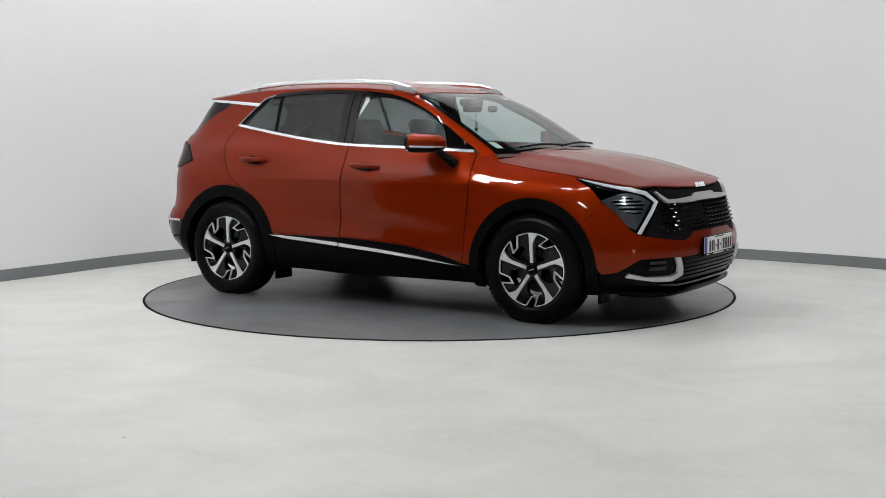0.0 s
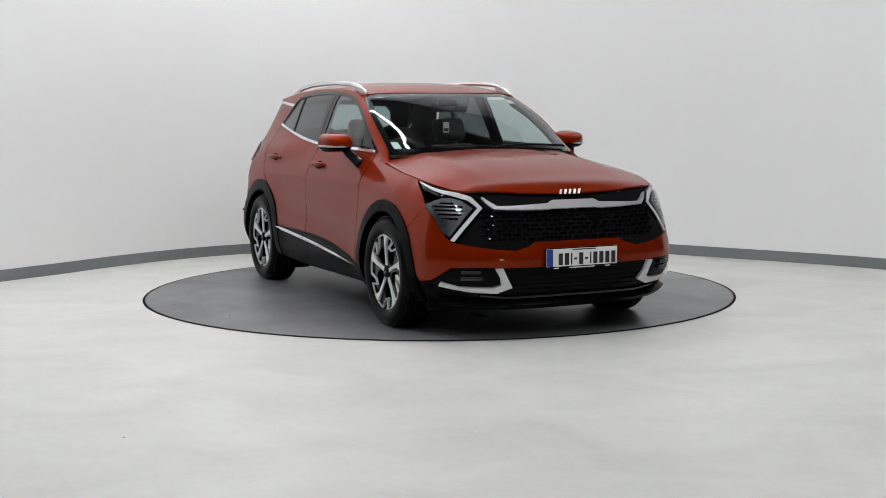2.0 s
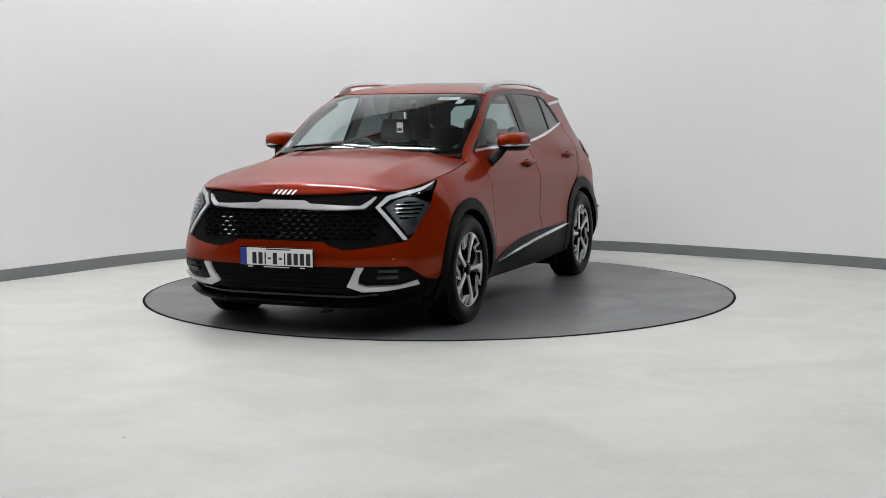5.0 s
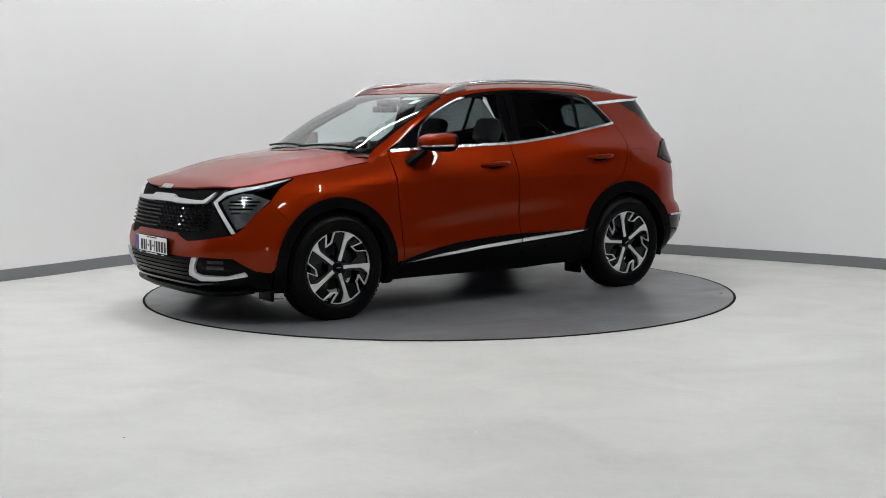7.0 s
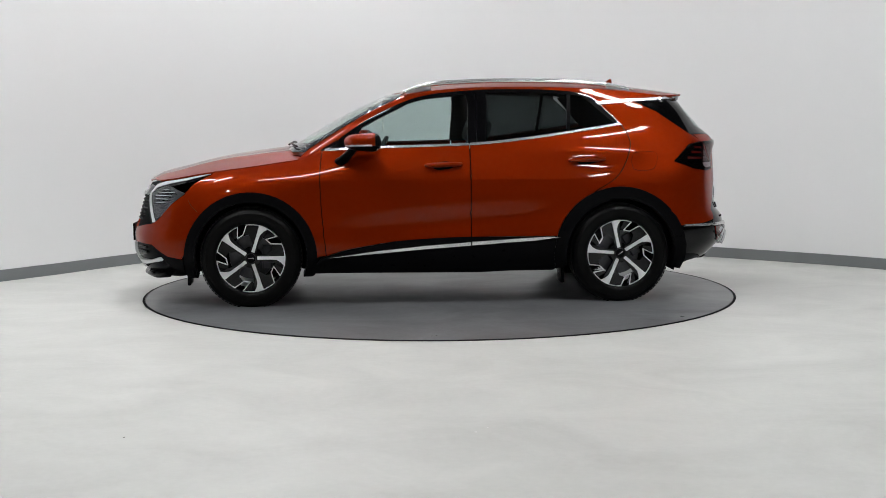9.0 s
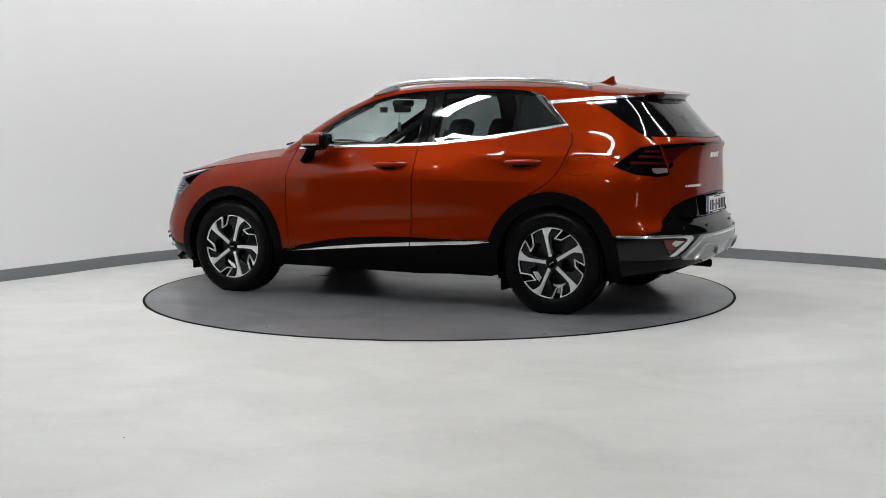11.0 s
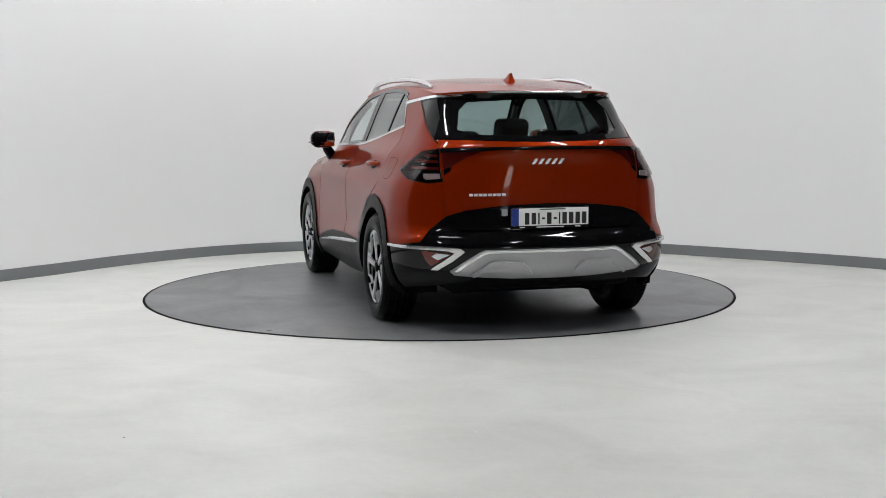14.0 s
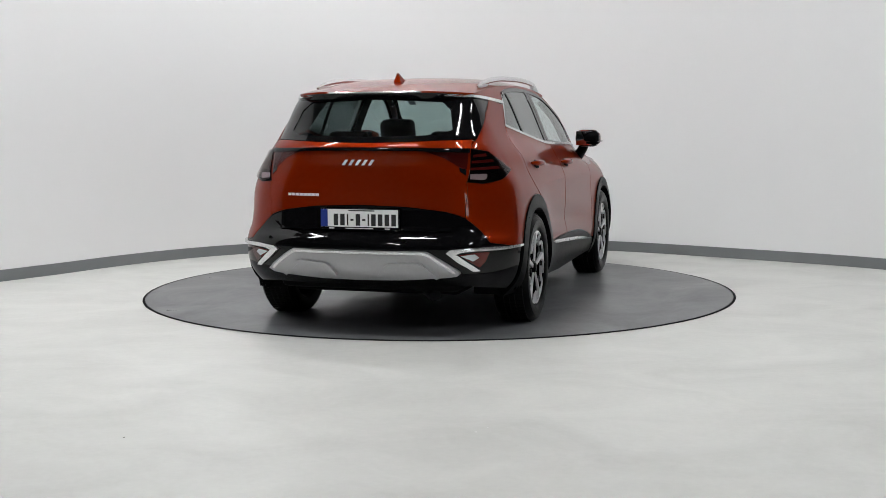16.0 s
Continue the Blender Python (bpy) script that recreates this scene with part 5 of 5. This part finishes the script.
    for sgn in (-1, 1):
        vs = [bm.verts.new((x, sgn * 0.024 * (1 - h / 0.066) ** 0.7 * clamp((-1.285 - x) / 0.05) + sgn * 0.002, 1.577 + h + 0.004)) for x, h in f]
        bm.faces.new(vs if sgn > 0 else vs[::-1])
        if sgn < 0:
            keep = vs
    for i in range(len(f) - 1):
        bm.faces.new((keep[i], keep[i + 1], vs[i + 1], vs[i]))
    bmesh.ops.recalc_face_normals(bm, faces=bm.faces[:])
    part("aerial_fin", bm, PAINT, car)
    # wipers and cowl
    for y0, y1, x0, x1 in ((-0.55, 0.05, 1.02, 1.075), (-0.02, 0.62, 1.075, 0.98)):
        bm = bmesh.new()
        pts = []
        for k in np.linspace(0, 1, 12):
            y = y0 + (y1 - y0) * k
            z = 1.135 + 0.016 * math.sin(math.pi * k)
            x = UPPER.at(*UPPER.fore(abs(y), z)).x
            pts.append((x + 0.020, y, z + 0.006))
        sweep(bm, pts, 0.008, 6)
        part("wiper", bm, BLACK_TRIM, car)
    bm = bmesh.new()
    rows = []
    for y in np.linspace(-0.72, 0.72, 25):
        xa = UPPER.at(*UPPER.fore(abs(y), 1.11)).x
        xb = 0.985 - 0.06 * (abs(y) / 0.72) ** 2
        rows.append([bm.verts.new((xa + 0.03, y, 1.105 - 0.03 * (abs(y) / 0.72) ** 2)), bm.verts.new((xb - 0.06, y, 1.075 - 0.03 * (abs(y) / 0.72) ** 2)), bm.verts.new((xb - 0.06, y, 1.0)), bm.verts.new((xa + 0.03, y, 1.0))])
    for p, q in zip(rows, rows[1:]):
        for k in range(4):
            bm.faces.new((p[k], p[(k + 1) % 4], q[(k + 1) % 4], q[k]))
    bmesh.ops.recalc_face_normals(bm, faces=bm.faces[:])
    part("cowl", bm, BLACK_TRIM, car)


# ---- cabin ----
def build_seat(x, y, grey):
    m = SEAT_GREY if grey else SEAT_DARK
    bm = bmesh.new()
    box(bm, x - 0.08, x + 0.46, y - 0.26, y + 0.26, 0.48, 0.64, 0.06)
    seat = part("seat", bm, m, car, "grey cloth seat" if grey else "black cloth seat")
    lean = Matrix.Translation((x - 0.05, y, 0.60)) @ Matrix.Rotation(radians(-20), 4, "Y")
    bm = bmesh.new()
    box(bm, -0.07, 0.07, -0.25, 0.25, -0.04, 0.56, 0.06, None)
    for v in bm.verts:
        k = clamp((v.co.z - 0.30) / 0.26)
        v.co.y *= 1 - 0.22 * k
        v.co.x += 0.03 * (abs(v.co.y) / 0.25) ** 2
    bmesh.ops.transform(bm, matrix=lean, verts=bm.verts[:])
    part("backrest", bm, m, seat)
    bm = bmesh.new()
    box(bm, -0.05, 0.06, -0.135, 0.135, 0.585, 0.775, 0.045, None)
    bmesh.ops.transform(bm, matrix=lean, verts=bm.verts[:])
    part("headrest", bm, m, seat)
    bm = bmesh.new()
    for yy in (-0.06, 0.06):
        sweep(bm, [lean @ Vector((0, yy, 0.50)), lean @ Vector((0, yy, 0.62))], 0.008, 8)
    part("headrest_stem", bm, STEEL, seat)


def build_cabin():
    for y, g in ((0.36, True), (-0.36, False)):
        build_seat(-0.10, y, g)
    bm = bmesh.new()
    box(bm, -1.25, -0.70, -0.62, 0.62, 0.48, 0.66, 0.06)
    bench = part("rear_bench", bm, SEAT_DARK, car, "black cloth rear bench")
    bm = bmesh.new()
    m = Matrix.Translation((-1.22, 0, 0.62)) @ Matrix.Rotation(radians(-22), 4, "Y")
    box(bm, -0.07, 0.08, -0.60, 0.60, -0.02, 0.56, 0.06)
    bmesh.ops.transform(bm, matrix=m, verts=bm.verts[:])
    part("bench_back", bm, SEAT_DARK, bench)
    for y in (-0.36, 0.36):
        bm = bmesh.new()
        box(bm, -0.05, 0.05, y - 0.14, y + 0.14, 0.55, 0.68, 0.04)
        bmesh.ops.transform(bm, matrix=m, verts=bm.verts[:])
        part("bench_headrest", bm, SEAT_DARK, bench)
    bm = bmesh.new()
    box(bm, 0.42, 1.00, -0.70, 0.70, 0.62, 1.045, 0.08)
    for v in bm.verts:
        v.co.z -= 0.05 * clamp((0.7 - v.co.x) / 0.3) + 0.02 * (abs(v.co.y) / 0.7) ** 2
    dash = part("dashboard", bm, CABIN, car)
    bm = bmesh.new()
    box(bm, 0.455, 0.485, -0.60, 0.10, 0.93, 1.065, 0.01)
    part("display_panel", bm, BLACK_GLOSS, dash)
    # steering wheel on the right
    bm = bmesh.new()
    tilt = Matrix.Translation((0.40, -0.36, 1.020)) @ Matrix.Rotation(radians(62), 4, "Y")
    ring = [tilt @ Vector((0.185 * math.cos(a), 0.185 * math.sin(a), 0)) for a in np.linspace(0, 2 * math.pi, 33)]
    sweep(bm, ring, 0.016, 8)
    wheel = part("steering_wheel", bm, CABIN, car)
    bm = bmesh.new()
    box(bm, -0.06, 0.06, -0.16, 0.16, -0.02, 0.02, 0.015)
    box(bm, 0.0, 0.17, -0.03, 0.03, -0.015, 0.015, 0.01)
    bmesh.ops.transform(bm, matrix=tilt, verts=bm.verts[:])
    part("wheel_boss", bm, CABIN, wheel)
    bm = bmesh.new()
    box(bm, 0.352, 0.358, -0.035, 0.015, 1.235, 1.310, 0.002)
    tag = part("hanging_tag", bm, FOIL, car, "white tag hanging from the mirror")
    bm = bmesh.new()
    sweep(bm, [(0.355, -0.01, 1.31), (0.352, -0.01, 1.35), (0.345, -0.01, 1.40)], 0.0015, 5)
    part("tag_cord", bm, CABIN, tag)
    bm = bmesh.new()
    box(bm, 0.358, 0.3595, -0.028, 0.008, 1.245, 1.268)
    part("tag_bar", bm, INK, tag)
    bm = bmesh.new()
    box(bm, 0.30, 0.335, -0.12, 0.12, 1.385, 1.455, 0.015)
    rear_mirror = part("interior_mirror", bm, CABIN, car)
    bm = bmesh.new()
    box(bm, 0.25, 0.37, -0.085, 0.085, 1.43, 1.485, 0.02)
    part("camera_housing", bm, CABIN, rear_mirror)
    bm = bmesh.new()
    box(bm, 0.44, 0.47, 0.02, 0.11, 1.385, 1.43, 0.008)
    part("dash_camera", bm, CABIN, car)
    bm = bmesh.new()
    box(bm, -0.62, 0.62, -0.14, 0.14, 0.42, 0.74, 0.03)
    part("centre_console", bm, CABIN, car)
    bm = bmesh.new()
    box(bm, -2.05, -1.36, -0.56, 0.56, 0.96, 1.0, 0.01)
    part("parcel_shelf", bm, CABIN, car)
    # lining under the roof, pillars inside
    o = [(0.26, 0.0), (0.25, 0.3), (0.20, 0.56)] + [(x, half_width(x, ROOF_SIDE(x)) - 0.03) for x in np.linspace(0.15, -1.75, 12)] + [(-1.85, 0.0)]
    patch("roof_lining", ROOF, o, LINER, car, 0, gap=0, lip=0, proud=-0.035)
    for side in (1, -1):
        for o in ([(-0.23, 1.16), (-0.25, 1.54), (-0.40, 1.54), (-0.38, 1.16)], [(-1.34, 1.28), (-1.12, 1.52), (-1.60, 1.48), (-1.75, 1.33), (-1.85, 1.2)]):
            patch("pillar_lining", UPPER, on(UPPER, o), CABIN, car, side, gap=0, lip=0, proud=-0.03)
        bm = bmesh.new()
        box(bm, -1.30, 0.85, side * 0.74 - 0.04, side * 0.74 + 0.04, 0.40, 1.08, 0.03)
        part("door_lining", bm, CABIN, car)
        bm = bmesh.new()
        sweep(bm, [UPPER.at(*UPPER.side(SCREEN(z) - 0.20, z)) + Vector((-0.03, -0.035, -0.02)) for z in np.linspace(1.10, 1.47, 8)], 0.024, 8)
        if side < 0:
            for v in bm.verts:
                v.co.y *= -1
            bmesh.ops.reverse_faces(bm, faces=bm.faces[:])
        part("screen_pillar_lining", bm, CABIN, car)
    # floor pan
    bm = bmesh.new()
    box(bm, -1.95, 1.95, -0.56, 0.56, 0.235, 0.42, 0.03)
    box(bm, -0.88, 0.86, -0.86, 0.86, 0.225, 0.42, 0.03)
    part("floor_pan", bm, DARK, car)
    for hx in (HUB_X, -HUB_X):
        bm = bmesh.new()
        sweep(bm, [(hx, -0.80, HUB_Z), (hx, 0.80, HUB_Z)], 0.045, 10)
        part("axle", bm, DARK, car)
    for side in (1, -1):
        for x, z0 in ((-0.93, 0.13), (1.79, 0.15)):
            bm = bmesh.new()
            box(bm, x - 0.012, x + 0.012, side * 0.74 - 0.09, side * 0.74 + 0.09, z0, 0.25, 0.008)
            part("air_deflector", bm, BLACK_TRIM, car)
    # stickers on the windscreen
    for y, z, w, h in ((-0.655, 1.165, 0.045, 0.045), (0.40, 1.495, 0.16, 0.022), (0.50, 1.47, 0.05, 0.03), (-0.53, 1.505, 0.05, 0.012)):
        o = [UPPER.fore(abs(y) - w / 2, z - h / 2), UPPER.fore(abs(y) + w / 2, z - h / 2), UPPER.fore(abs(y) + w / 2, z + h / 2), UPPER.fore(abs(y) - w / 2, z + h / 2)]
        patch("windscreen_sticker", UPPER, o, FOIL, car, 1 if y > 0 else -1, gap=0, lip=0, proud=-0.009)


build_front()
build_rear()
build_details()
build_cabin()


# ---- what moves: the turntable carries the car round ----
AXIS = Vector((-0.0726, 0.1297, 0.0))


def heading(t):
    return math.degrees(-0.57734 - 0.276196 * t - 0.0000869 * (t - 8) ** 2)


def motions():
    times = [0.5 * k for k in range(33)]
    rows = []
    for t in times:
        turn = pose(0, 0, 0, 0, 0, heading(t))
        rows.append((t, pose(0, 0, 0.006) @ turn @ Matrix.Translation(-AXIS)))
    walk(car, rows)
    walk(turntable, [(t, pose(0, 0, 0, 0, 0, heading(t))) for t in times])


motions()
